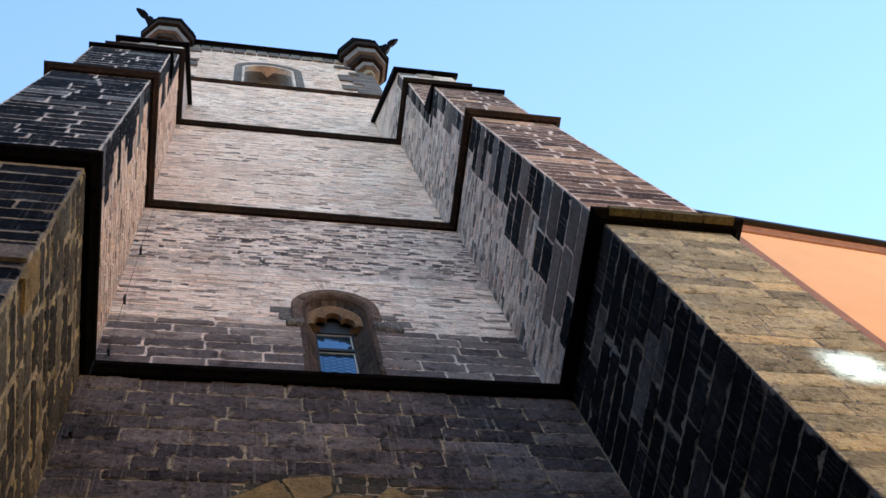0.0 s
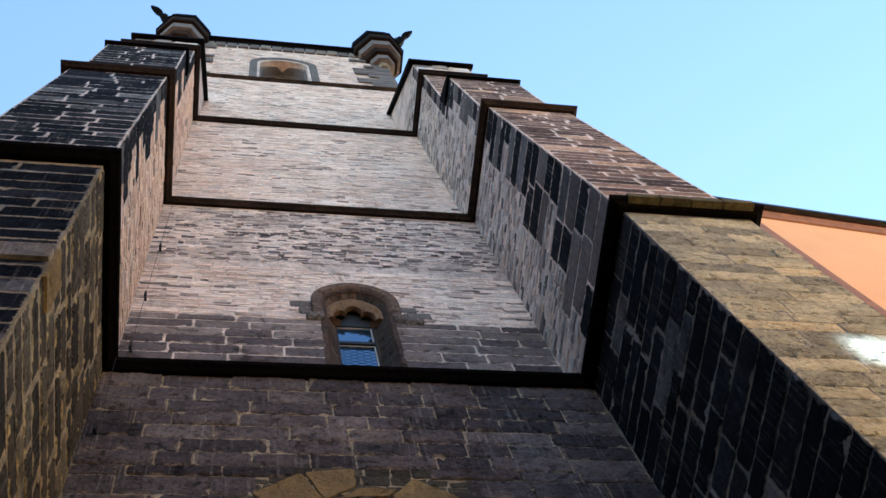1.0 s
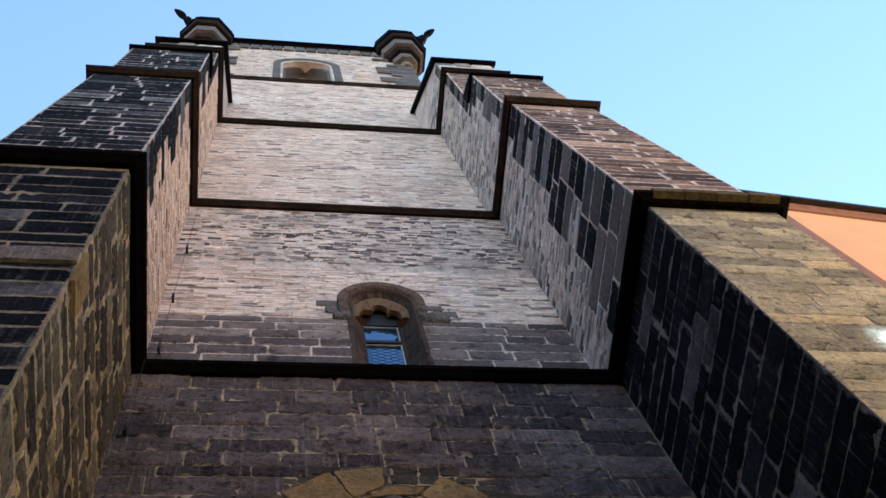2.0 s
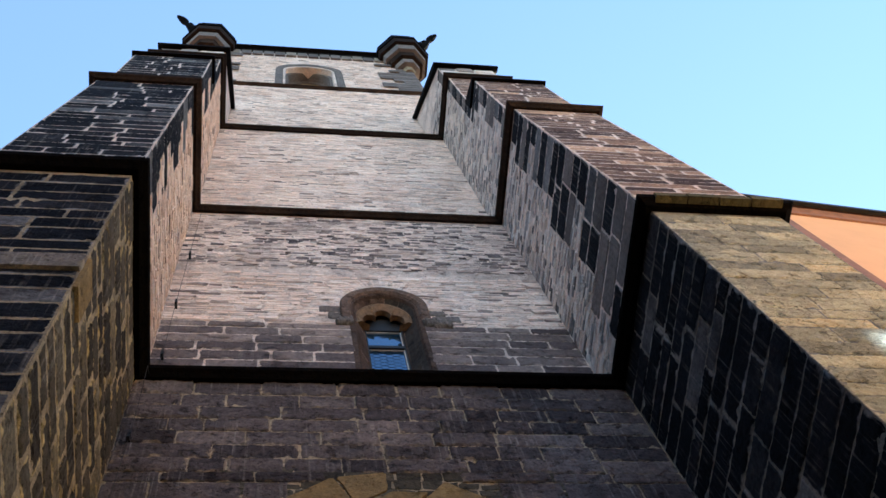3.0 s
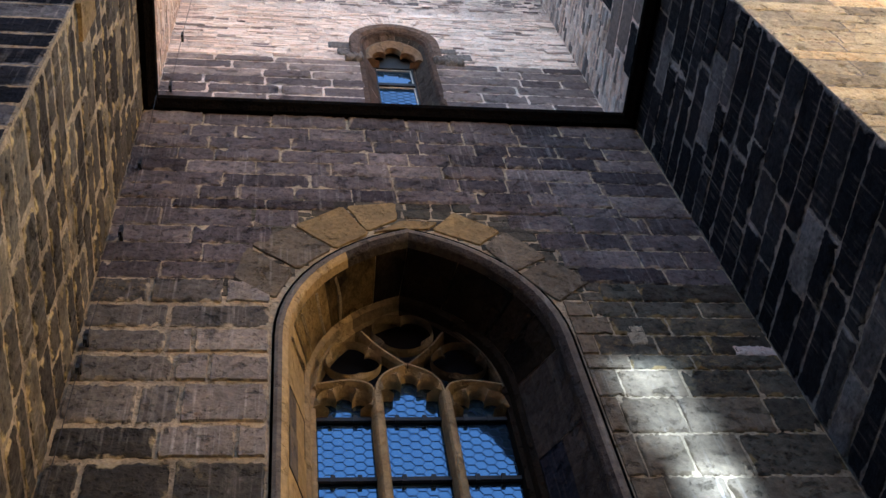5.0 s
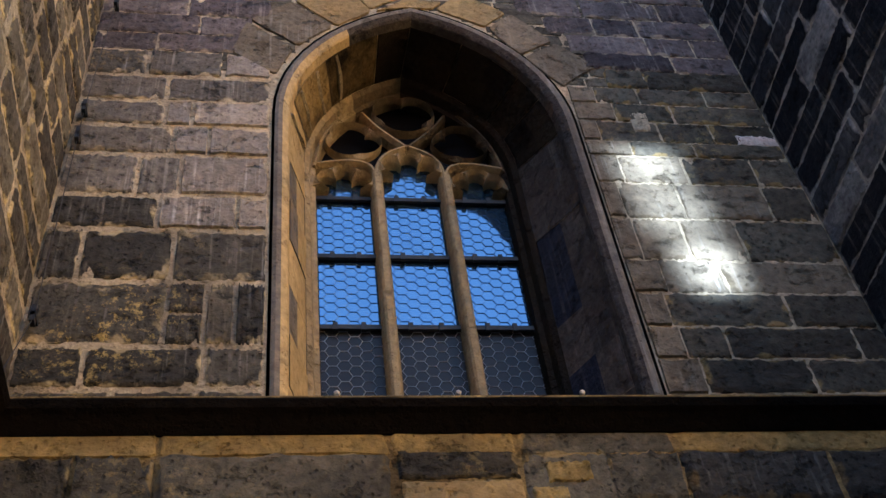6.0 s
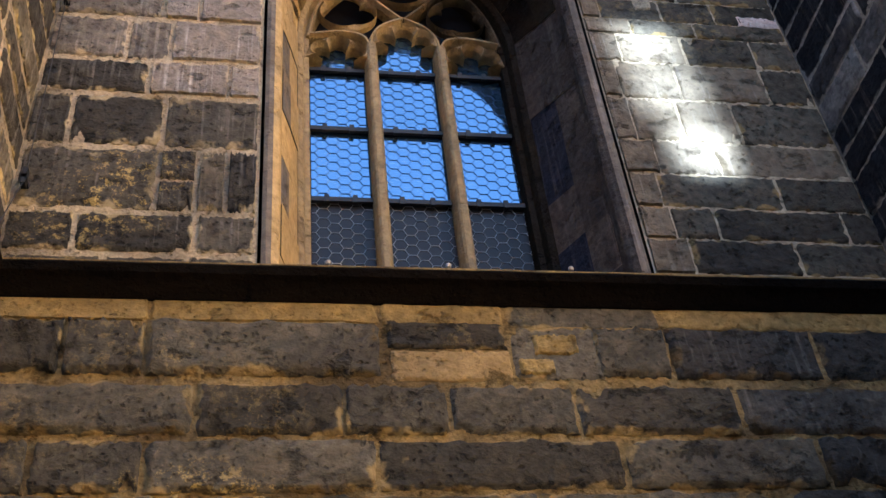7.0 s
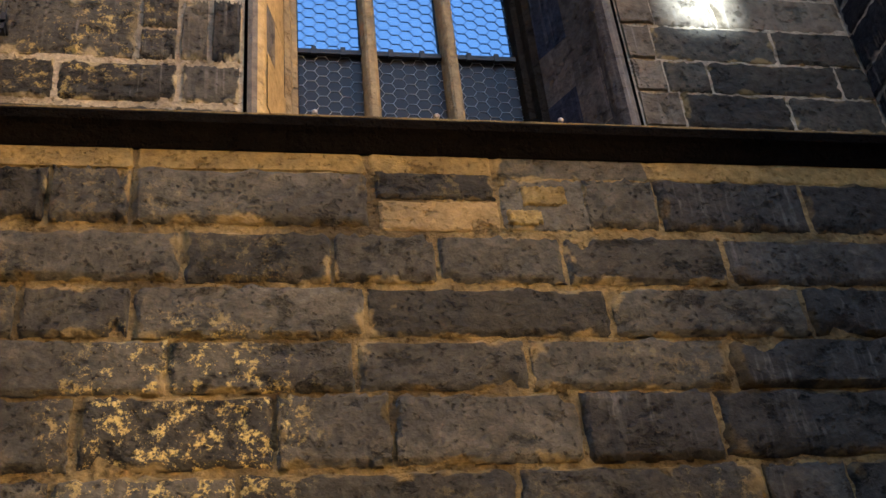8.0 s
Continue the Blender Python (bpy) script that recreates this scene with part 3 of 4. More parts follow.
for cx, cz, r, lobes, turn in ((-0.473, 8.221, 0.212, 3, 0.75), (0.331, 8.221, 0.212, 3, math.pi - 0.75), (-0.071, 8.579, 0.242, 3, math.pi / 2)):
    # Right and top foils get the carving tone darkened for shade
    part("foiled_circle", foil(bmesh.new(), cx, cz, r, lobes, turn, turn + 2 * math.pi, 0.645, 0.718, 0.004, 0.40, 64), stone_carved if cx < -0.3 else shaded_carving, window_1)
bar = [(-0.020, 0.05), (-0.007, 0.008), (0.007, 0.008), (0.020, 0.05), (0.020, 0.13), (-0.020, 0.13)]


def bend(pts, steps=5):
    """A smooth line through points in the window's plane."""
    out = []
    for i in range(len(pts) - 1):
        p = [Vector(pts[max(0, min(len(pts) - 1, i + k))]) for k in (-1, 0, 1, 2)]
        for k in range(steps + (i == len(pts) - 2)):
            t = k / steps
            out.append(0.5 * (2 * p[1] + (p[2] - p[0]) * t + (2 * p[0] - 5 * p[1] + 4 * p[2] - p[3]) * t * t + (3 * p[1] - p[0] - 3 * p[2] + p[3]) * t ** 3))
    return out


for side in (1, -1):
    for pts in ([(0.252, 7.775), (0.230, 7.959), (0.150, 8.085), (0.000, 8.177)], [(0.252, 7.813), (0.300, 7.939), (0.455, 7.978), (0.688, 7.93)],
                [(0.000, 8.158), (0.097, 8.269), (0.208, 8.405), (0.320, 8.589)], [(0.693, 7.901), (0.640, 8.191), (0.533, 8.443), (0.349, 8.715)]):
        # Upper right bars also have the shade in their colour
        tone = shaded_carving if side > 0 and pts[-1][0] > 0.3 and pts[-1][1] > 8.5 else stone_carved
        part("tracery_bar", sweep(bmesh.new(), [(-0.071 + side * x, 0.65, z) for x, z in bend(pts)], bar), tone, window_1)
bars = [7.63, 7.022, 6.368, 5.743, 5.104]
for z in bars[:4]:
    bm = box(bmesh.new(), -0.751, 0.609, GLASS_Y - 0.037, GLASS_Y - 0.013, z - 0.018, z + 0.018)
    for x0, x1, _ in lights:
        for f in (0.22, 0.7):
            x = x0 + (x1 - x0) * f
            box(bm, x - 0.015, x + 0.015, GLASS_Y - 0.047, GLASS_Y - 0.02, z - 0.032, z + 0.030)
    part("saddle_bar", bm, iron, window_1, "black iron saddle bar")
for x0, x1, zs in lights:
    for z1, z0 in zip([8.095] + bars, bars):
        # Lower panes: darker, rougher glass with paler leads
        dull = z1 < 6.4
        pane = part("pane", box(bmesh.new(), x0 - 0.01, x1 + 0.01, GLASS_Y, GLASS_Y + 0.006, z0, z1), glass_dull if dull else glass, window_1, "dull dark leaded pane" if dull else "blue sky-reflecting leaded pane")
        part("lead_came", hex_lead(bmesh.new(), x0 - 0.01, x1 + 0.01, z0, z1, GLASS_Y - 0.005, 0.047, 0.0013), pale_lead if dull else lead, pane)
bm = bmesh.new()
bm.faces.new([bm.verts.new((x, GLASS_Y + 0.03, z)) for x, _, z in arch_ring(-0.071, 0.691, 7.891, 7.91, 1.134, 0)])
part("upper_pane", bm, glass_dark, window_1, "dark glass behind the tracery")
# Dark sheet added behind the panes in place of an unlit interior
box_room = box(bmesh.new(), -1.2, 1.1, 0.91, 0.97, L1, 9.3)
tagged(part("window_backing", box_room, iron), "flat dark sheet standing in for the unlit church interior", "backing", kind="structure")

# ---- small window above the second string course ----
window_2 = tagged(new("window_2"), "small pointed window with trefoil head and leaded panes", "window", kind="structure")
C = (0.255, 0.40, L2, 13.85, 0.46)
Y2 = S[2]


def jamb_ring(d, y, z0=L2):
    return arch_ring(C[0], C[1] + d, z0, C[3], C[4] + d, Y2 + y)


part("hood", loft(bmesh.new(), [jamb_ring(d, y, 13.42) for d, y in ((0.125, 0.02), (0.125, -0.045), (0.11, -0.06), (0.03, -0.05), (0.0, -0.02), (0.0, 0.02))], False), stone_brown, window_2, "thin grey projecting edge")
part("stone_surround", loft(bmesh.new(), [jamb_ring(d, y) for d, y in ((0.035, 0.03), (0.03, -0.012), (-0.02, -0.014), (-0.03, -0.004), (-0.045, 0.03))], False), stone_brown, window_2, "brown dressed stone surround")
outer_ring, inner_ring = jamb_ring(-0.045, 0.03), jamb_ring(-0.165, 0.20)
for a in range(0, len(outer_ring) - 1, 2):
    k = min(a + 3, len(outer_ring))
    bm = loft(bmesh.new(), [outer_ring[a:k], [Vector(p) + Vector((random.uniform(-0.006, 0.006), 0, 0)) for p in inner_ring[a:k]]], False)
    # The right half takes the darker jamb tone, its shade in the colour
    part("jamb_stone", bm, stone_brown if a < 20 else jamb_dark, window_2)
part("inner_reveal", loft(bmesh.new(), [jamb_ring(d, y) for d, y in ((-0.165, 0.195), (-0.175, 0.21), (-0.175, 0.32))], False), stone_brown, window_2)
part("trefoil_head", foil(bmesh.new(), C[0], 13.58, 0.275, 3, 0, math.pi, Y2 + 0.06, Y2 + 0.18, 0.10, 0.36, 60, 1.75), carved_brown, window_2, "brown stone cusped head")
# The first box is a black panel in place of the head's dark void
bm = box(bmesh.new(), 0.02, 0.49, Y2 + 0.225, Y2 + 0.29, 13.69, 14.4)
for x in (0.025, 0.462):
    box(bm, x, x + 0.025, Y2 + 0.23, Y2 + 0.29, L2, 13.69)
box(bm, 0.05, 0.462, Y2 + 0.22, Y2 + 0.28, 13.17, 13.235)
part("window_frame", bm, iron, window_2, "dark casement frame with a black panel for the dark head")
for z0, z1 in ((L2, 12.2), (12.2, 13.17), (13.235, 13.69)):
    pane = part("pane", box(bmesh.new(), 0.04, 0.472, Y2 + 0.26, Y2 + 0.266, z0, z1), glass, window_2)
    if z1 < 13.2:
        part("lead_came", hex_lead(bmesh.new(), 0.05, 0.462, z0, z1, Y2 + 0.255, 0.05, 0.0017), lead, pane)
    bm = box(bmesh.new(), 0.447, 0.462, Y2 + 0.245, Y2 + 0.26, z0, z1)
    box(bm, 0.05, 0.447, Y2 + 0.245, Y2 + 0.26, z1 - 0.018, z1)
    part("pane_bead", bm, wood_white, pane, "pale painted bead round the pane")
relief = stone_material("relieving_stones", PALE[3:], (0.5, 0.42, 0.38), 0.4, streaks=0.0, chipped=0.3)
for i in range(15):
    a = radians(52 + 76 * i / 14 + random.uniform(-2.5, 2.5))
    r0, r1 = 0.66, random.uniform(0.86, 1.05)
    bm = loft(bmesh.new(), [[(r0, 0, -0.012), (r1, 0, -0.022), (r1, 0, 0.02), (r0, 0, 0.012)], [(r0, -0.005, -0.010), (r1, -0.005, -0.018), (r1, -0.005, 0.016), (r0, -0.005, 0.010)]], True, True)
    bm.transform(pose(0.27, Y2, 13.85) @ Matrix.Rotation(-a, 4, "Y"))
    part("relieving_stone", bm, relief, walls[2])

# ---- belfry opening ----
window_3 = tagged(new("window_3"), "belfry opening with grey stone surround and boarded wooden shutter", "window", kind="structure")
Y3 = S[5]
D3 = (-0.24, 0.72, L5, 36.0, 0.86)
part("stone_surround", loft(bmesh.new(), [arch_ring(D3[0], D3[1] + d, L5, D3[3], D3[4] + d, Y3 + y) for d, y in ((0.30, 0.03), (0.30, -0.03), (0.10, -0.03), (0.02, 0.05), (0.0, 0.16), (-0.08, 0.2), (-0.12, 0.45), (-0.16, 0.5), (-0.16, 0.7))], False), stone_frame, window_3, "grey chamfered stone surround")
for i in range(6):
    x = -0.86 + i * 0.208
    part("shutter_board", box(bmesh.new(), x, x + 0.2, Y3 + 0.52 + 0.01 * (i % 2), Y3 + 0.56, L5, 37.0), wood, window_3)
part("shutter_rail", box(bmesh.new(), -0.86, 0.4, Y3 + 0.46, Y3 + 0.52, 35.2, 35.45), wood, window_3)

# ---- tower head ----
vous_grey = stone_material("pale_grey_cornice_stone", [(0.0, (0.22, 0.19, 0.165)), (1.0, (0.42, 0.36, 0.30))], (0.10, 0.085, 0.075), 0.5, streaks=0.1)
line = [(EDGE_L, 4, TOP), (EDGE_L, S[5], TOP), (EDGE_R, S[5], TOP), (EDGE_R, 4, TOP)]
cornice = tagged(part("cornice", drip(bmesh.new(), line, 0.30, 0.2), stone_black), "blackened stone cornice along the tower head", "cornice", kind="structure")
for i in range(18):
    x = EDGE_L + (EDGE_R - EDGE_L) * i / 18
    part("cornice_block", box(bmesh.new(), x + 0.012, x + 0.338, S[5] - 0.05 - random.uniform(0, 0.02), S[5] + 0.1, TOP - 0.98, TOP - 0.32), random.choice((stone_frame, stone_frame, vous_grey)), cornice)


def turret(name, cx, cy, label):
    """Corner turret on an eight-sided stack of corbels."""
    thing = tagged(new(name), label, "turret")
    turret_rings = [[(0.04, 36.7), (0.20, 36.72), (0.24, 37.1)], [(0.20, 37.1), (0.40, 37.12), (0.43, 37.6)], [(0.38, 37.6), (0.56, 37.62), (0.60, 38.1)],
                    [(0.52, 38.1), (0.72, 38.12), (0.76, 38.7)], [(0.68, 38.7), (0.88, 38.72), (0.92, 39.2)], [(0.84, 39.2), (0.96, 39.22), (0.96, 39.5), (0.86, 39.6), (0.86, 40.4), (0.1, 40.6)]]
    for k, ring in enumerate(turret_rings):
        oct_rings = [[(cx + r * math.cos(math.pi / 8 + j * math.pi / 4), cy + r * math.sin(math.pi / 8 + j * math.pi / 4), z) for j in range(8)] for r, z in ring]
        part("drum" if k == 5 else "corbel", loft(bmesh.new(), oct_rings, True, True), (mortar_light, stone_frame, stone_ledge, stone_frame, stone_ledge, stone_black)[k], thing, ("pale stone corbel foot", "grey stone corbel ring", "rust-brown stone corbel ring", "grey stone corbel ring", "rust-brown stone corbel ring", "")[k])
    return thing


turret("corner_turret", EDGE_L + 0.05, 1.12, "eight-sided corbelled stone turret at the tower corner, blackened")
turret("corner_turret", EDGE_R - 0.12, 1.12, "eight-sided corbelled stone turret at the tower corner, blackened")


def gargoyle(x, y, z, dx, dy, dz):
    """A stone waterspout: a crouching beast with folded wings, a long neck and a blunt snout."""
    start, way = Vector((x, y, z)), Vector((dx, dy, dz)).normalized()
    side = way.cross(Vector((0, 0, 1))).normalized()
    over = side.cross(way)
    bm = bmesh.new()
    rings = []
    for d, r, rise in ((0, 0.22, 0.0), (0.18, 0.27, 0.03), (0.38, 0.25, 0.05), (0.55, 0.17, 0.03), (0.72, 0.13, 0.06), (0.88, 0.14, 0.10), (1.0, 0.19, 0.12), (1.12, 0.18, 0.10), (1.25, 0.12, 0.05), (1.34, 0.07, 0.03)):
        d, r, rise = d * 1.05, r * 0.8, rise * 0.9
        c = start + way * d + over * rise
        rings.append([c + side * r * math.cos(k * math.pi / 4) * 0.85 + over * r * math.sin(k * math.pi / 4) for k in range(8)])
    loft(bm, rings, True, True)
    for s in (1, -1):
        wing = [(0.0, 0.12, 0.06), (0.28, 0.20, 0.14), (0.48, 0.14, 0.08), (0.22, 0.11, -0.06)]
        loft(bm, [[start + way * d + side * s * (w + t) + over * h for d, w, h in wing] for t in (-0.04, 0.04)], True, True)
        ear = [(0.82, 0.06, 0.17), (0.90, 0.07, 0.18), (0.78, 0.09, 0.27)]
        loft(bm, [[start + way * d + side * s * (w + t) + over * h for d, w, h in ear] for t in (-0.03, 0.03)], True, True)
    tagged(part("gargoyle", bm, stone_black), "black weathered stone gargoyle jutting from the turret", "gargoyle", "gargoyles")


gargoyle(EDGE_R + 0.48, 0.70, 39.6, 0.62, -0.38, 1.0)
gargoyle(EDGE_L - 0.36, 0.66, 39.7, -0.72, -0.42, 1.0)

# ---- lightning conductor down the corner of the wall ----
conductor = tagged(new("lightning_conductor"), "thin wire lightning conductor on small iron clips down the wall", "cable")
wire = [(-2.14, S[2] - 0.06, 17.3), (-2.15, S[2] - 0.07, 13.65), (-2.15, S[2] - 0.06, L2 + 0.2), (-2.15, S[1] - 0.2, L2 - 0.1), (-2.17, S[1] - 0.06, L2 - 0.6), (-2.17, S[1] - 0.06, 9.9), (-2.18, S[1] - 0.07, 8.79), (-2.22, S[1] - 0.07, 7.46), (-2.22, S[1] - 0.07, 5.64), (-2.22, S[0] - 0.2, L1)]
ring = [(0.003, 0), (0, 0.003), (-0.003, 0), (0, -0.003)]
part("wire", sweep(bmesh.new(), wire, ring), iron, conductor)
for x, y, z in [(-2.14, S[2], 15.4), (-2.15, S[2], 13.65), (-2.15, S[2], 12.2), (-2.15, S[2], 11.5), (-2.17, 0, 9.9), (-2.18, 0, 8.79), (-2.22, 0, 7.46), (-2.22, 0, 7.17), (-2.22, 0, 5.64)]:
    bm = box(bmesh.new(), x - 0.014, x + 0.014, y - 0.10, y + 0.02, z - 0.012, z + 0.012)
    box(bm, x - 0.012, x + 0.012, y - 0.10, y - 0.05, z - 0.05, z + 0.06)
    part("clip", bm, iron, conductor)


# ---- the masonry, block by block ----
def block_mesh(k):
    """A rough block in a unit square, one deep towards -y, with worn corners."""
    rng = random.Random(100 + k)
    def dent(most):
        return rng.uniform(0, most) * rng.choice((0.2, 0.5, 1.0))
    corner = [(rng.uniform(0.006, 0.035), rng.uniform(0.02, 0.12)) for _ in range(4)]
    low = [(x + rng.uniform(-0.06, 0.06), -0.5 + dent(0.10)) for x in (-0.28, 0.0, 0.28)]
    high = [(x + rng.uniform(-0.06, 0.06), 0.5 - dent(0.10)) for x in (0.28, 0.0, -0.28)]
    outline = [(-0.5, -0.5 + corner[0][1]), (-0.5 + corner[0][0], -0.5), *low, (0.5 - corner[1][0], -0.5), (0.5, -0.5 + corner[1][1]), (0.5 - dent(0.03), rng.uniform(-0.15, 0.15)),
               (0.5, 0.5 - corner[2][1]), (0.5 - corner[2][0], 0.5), *high, (-0.5 + corner[3][0], 0.5), (-0.5, 0.5 - corner[3][1]), (-0.5 + dent(0.03), rng.uniform(-0.15, 0.15))]
    bm = bmesh.new()
    front = [rng.uniform(0.88, 1.1) for _ in outline]
    loft(bm, [[(x, -0.1, z) for x, z in outline], [(x * 0.98, -f, z * 0.95) for (x, z), f in zip(outline, front)]], True)
    top = list(bm.verts)[-len(outline):]
    middle = bm.verts.new((rng.uniform(-0.2, 0.2), -rng.uniform(0.9, 1.15), rng.uniform(-0.15, 0.15)))
    for i in range(len(top)):
        bm.faces.new((top[i], top[(i + 1) % len(top)], middle))
    bmesh.ops.recalc_face_normals(bm, faces=bm.faces)
    return bm


def rough_mesh(k, nu=20, nv=8):
    """A weathered block in a unit square: a heaved face that sinks raggedly under the mortar at its edges."""
    rng = random.Random(500 + k)
    shift = Vector((rng.uniform(-50, 50), rng.uniform(-50, 50), rng.uniform(-50, 50)))
    trim = [rng.uniform(0.0, 0.012) for _ in range(4)]
    bite = (rng.choice((-0.5, 0.5)) * rng.uniform(0.7, 1), rng.choice((-0.5, 0.5)), rng.choice((0.0, 0.0, 0.14, 0.22)))
    bed = rng.uniform(-0.35, 0.1) if rng.random() < 0.4 else None
    rows = []
    bm = bmesh.new()
    for j in range(nv + 1):
        row = []
        for i in range(nu + 1):
            u = -0.5 + 0.5 * (1 - math.cos(math.pi * i / nu)) * 0.35 + 0.65 * i / nu
            v = -0.5 + 0.5 * (1 - math.cos(math.pi * j / nv)) * 0.35 + 0.65 * j / nv
            p = Vector((u * 3, v, 0)) + shift
            edge = min((0.5 - u - trim[0]) * 3, (u + 0.5 - trim[1]) * 3, 0.5 - v - trim[2], v + 0.5 - trim[3])
            ragged = edge + 0.075 * noise.noise(p * 5) + 0.04 * noise.noise(p * 13)
            if bite[2]:
                ragged = min(ragged, Vector(((u - bite[0]) * 3, v - bite[1])).length - bite[2] + 0.05 * noise.noise(p * 9))
            rise = max(-0.5, min(1.0, ragged / 0.05)) if ragged < 0.05 else 1.0
            h = rise * (0.8 + 0.34 * noise.noise(p * 2.3) + 0.30 * noise.noise(p * 6) + 0.2 * noise.noise(p * 13))
            if bed is not None:
                groove = abs(v - bed - 0.05 * noise.noise(Vector((u * 7, shift[0], 0))))
                h -= max(0.0, 0.55 * (1 - groove / 0.07)) * (0.5 + 0.9 * noise.noise(Vector((u * 6, 0, shift[1])))) if groove < 0.07 else 0.0
            row.append(bm.verts.new((u, -h, v)))
        rows.append(row)
    for a, b in zip(rows, rows[1:]):
        for i in range(nu):
            bm.faces.new((a[i], a[i + 1], b[i + 1], b[i])).smooth = True
    rim = [*rows[0], *[r[-1] for r in rows[1:]], *rows[-1][-2::-1], *[r[0] for r in rows[-2:0:-1]]]
    back = [bm.verts.new((v.co.x, 0.6, v.co.z)) for v in rim]
    for i in range(len(rim)):
        j = (i + 1) % len(rim)
        bm.faces.new((rim[j], rim[i], back[i], back[j]))
    return bm


block_kinds = {}
rough_kinds = {}


def rough_for(material):
    if material.name not in rough_kinds:
        rough_kinds[material.name] = [mesh_of("block", rough_mesh(k), material) for k in range(14)]
    return rough_kinds[material.name]


def blocks_for(material):
    if material.name not in block_kinds:
        block_kinds[material.name] = [mesh_of("block", block_mesh(k), material) for k in range(10)]
    return block_kinds[material.name]


def face_frame(origin, u, n, lean=0.0):
    """Axes of a wall face: along it, into it (away from n) and up; lean: how far it goes back on each metre of height."""
    u, n = Vector(u).normalized(), Vector(n).normalized()
    return Vector(origin), u, -n, Vector((0, lean, 1))


def lay(face, rect, material, parent, proud=0.02, name="block", rough=False):
    o, u, inn, up = face
    u0, u1, v0, v1 = rect
    me = random.choice(rough_for(material) if rough else blocks_for(material))
    ob = new(name, me)
    ob.parent = parent
    c = o + u * ((u0 + u1) / 2) + up * ((v0 + v1) / 2)
    flip = random.choice((1, -1))
    m = Matrix((u * (u1 - u0) * flip, inn * proud, up * (v1 - v0))).transposed().to_4x4()
    m.translation = c
    ob.matrix_basis = m
    return ob


def courses(z0, z1, low, high, rng):
    rows, z = [], z0
    while z < z1 - low * 0.6:
        h = rng.uniform(low, high)
        if z1 - z - h < low * 0.6:
            h = z1 - z
        rows.append((z, min(z + h, z1)))
        z += h
    return rows


def cut_row(a, b, short, long, rng):
    spans, x = [], a
    while x < b - 1e-3:
        w = rng.uniform(short, long)
        if b - x - w < short * 0.7:
            w = b - x
        spans.append((x, x + w))
        x += w
    return spans


def ashlar(face, width, z0, z1, material, parent, seed, low=0.26, high=0.38, short=0.35, long=0.95, joint=0.022, proud=0.014, keep_out=None, name="block", rough=False):
    """Coursed blocks over a face from z0 to z1; keep_out(v0, v1) gives a stretch to leave free."""
    rng = random.Random(seed)
    for v0, v1 in courses(z0, z1, low, high, rng):
        gaps = keep_out(v0, v1) if keep_out else None
        stretches = [(0, width)] if not gaps else [(0, gaps[0]), (gaps[1], width)]
        for a, b in stretches:
            if b - a < 0.06:
                continue
            for u0, u1 in cut_row(a, b, short, long, rng):
                j = joint * rng.uniform(0.5, 1.5)
                lay(face, (u0 + j / 2, u1 - j / 2, v0 + j / 2, v1 - j / 2), material, parent, proud * rng.uniform(0.5, 1.5), name, rough)


def rubble(face, width, z0, z1, material, parent, seed, low=0.09, high=0.2, short=0.15, long=0.6, joint=0.014, proud=0.03, keep_out=None, label="", bare=0.06):
    """Small rough stones joined into one mesh."""
    rng = random.Random(seed)
    o, u, inn, up = face
    verts, faces = [], []
    for v0, v1 in courses(z0, z1, low, high, rng):
        gaps = keep_out(v0, v1) if keep_out else None
        stretches = [(0, width)] if not gaps else [(0, gaps[0]), (gaps[1], width)]
        for a, b in stretches:
            if b - a < 0.05:
                continue
            for u0, u1 in cut_row(a, b, short, long, rng):
                if rng.random() < bare:
                    continue
                j = joint * rng.uniform(0.2, 2.0)
                d = proud * rng.uniform(0.3, 1.4)
                w, h = u1 - u0, v1 - v0
                tall = rng.choice((0.6, 0.9, 1.0, 1.0, 1.3))
                outline = []
                for fu, fv in ((0, 0.12), (0.05, 0), (0.5, 0.0), (0.95, 0), (1, 0.15), (1, 0.85), (0.94, 1), (0.45, 1), (0.06, 1), (0, 0.85)):
                    outline.append((u0 + j / 2 + fu * (w - j) + rng.uniform(-0.012, 0.012), v0 + j / 2 + fv * (h * tall - j) + rng.uniform(-0.014, 0.014)))
                k, n = len(verts), len(outline)
                for p, q in outline:
                    verts.append(o + u * p + up * q + inn * 0.02)
                cu, cv = (u0 + u1) / 2, (v0 + v1) / 2
                for p, q in outline:
                    verts.append(o + u * (cu + (p - cu) * 0.94) + up * (cv + (q - cv) * 0.88) - inn * d * rng.uniform(0.7, 1.15))
                faces.extend([k + i, k + (i + 1) % n, k + n + (i + 1) % n, k + n + i] for i in range(n))
                faces.append([k + n + i for i in range(n)])
    me = bpy.data.meshes.new("rubble")
    me.from_pydata([tuple(v) for v in verts], [], faces)
    me.materials.append(material)
    bm = bmesh.new()
    bm.from_mesh(me)
    bmesh.ops.recalc_face_normals(bm, faces=bm.faces)
    bm.to_mesh(me)
    bm.free()
    ob = new("rubble", me)
    ob.parent = parent
    return tagged(ob, label, kind="stuff")


def arch_free(x0, cx, halfw, spring, radius):
    """Keeps courses clear of an arched opening, in lengths from x0."""
    def free(v0, v1):
        v = min(v0, v1) + 0.25 * (v1 - v0)
        if v <= spring:
            w = halfw
        elif v - spring < math.sqrt(max(radius ** 2 - (radius - halfw) ** 2, 0)):
            w = math.sqrt(radius ** 2 - (v - spring) ** 2) - (radius - halfw)
        else:
            return None
        return (cx - w - x0, cx + w - x0)
    return free


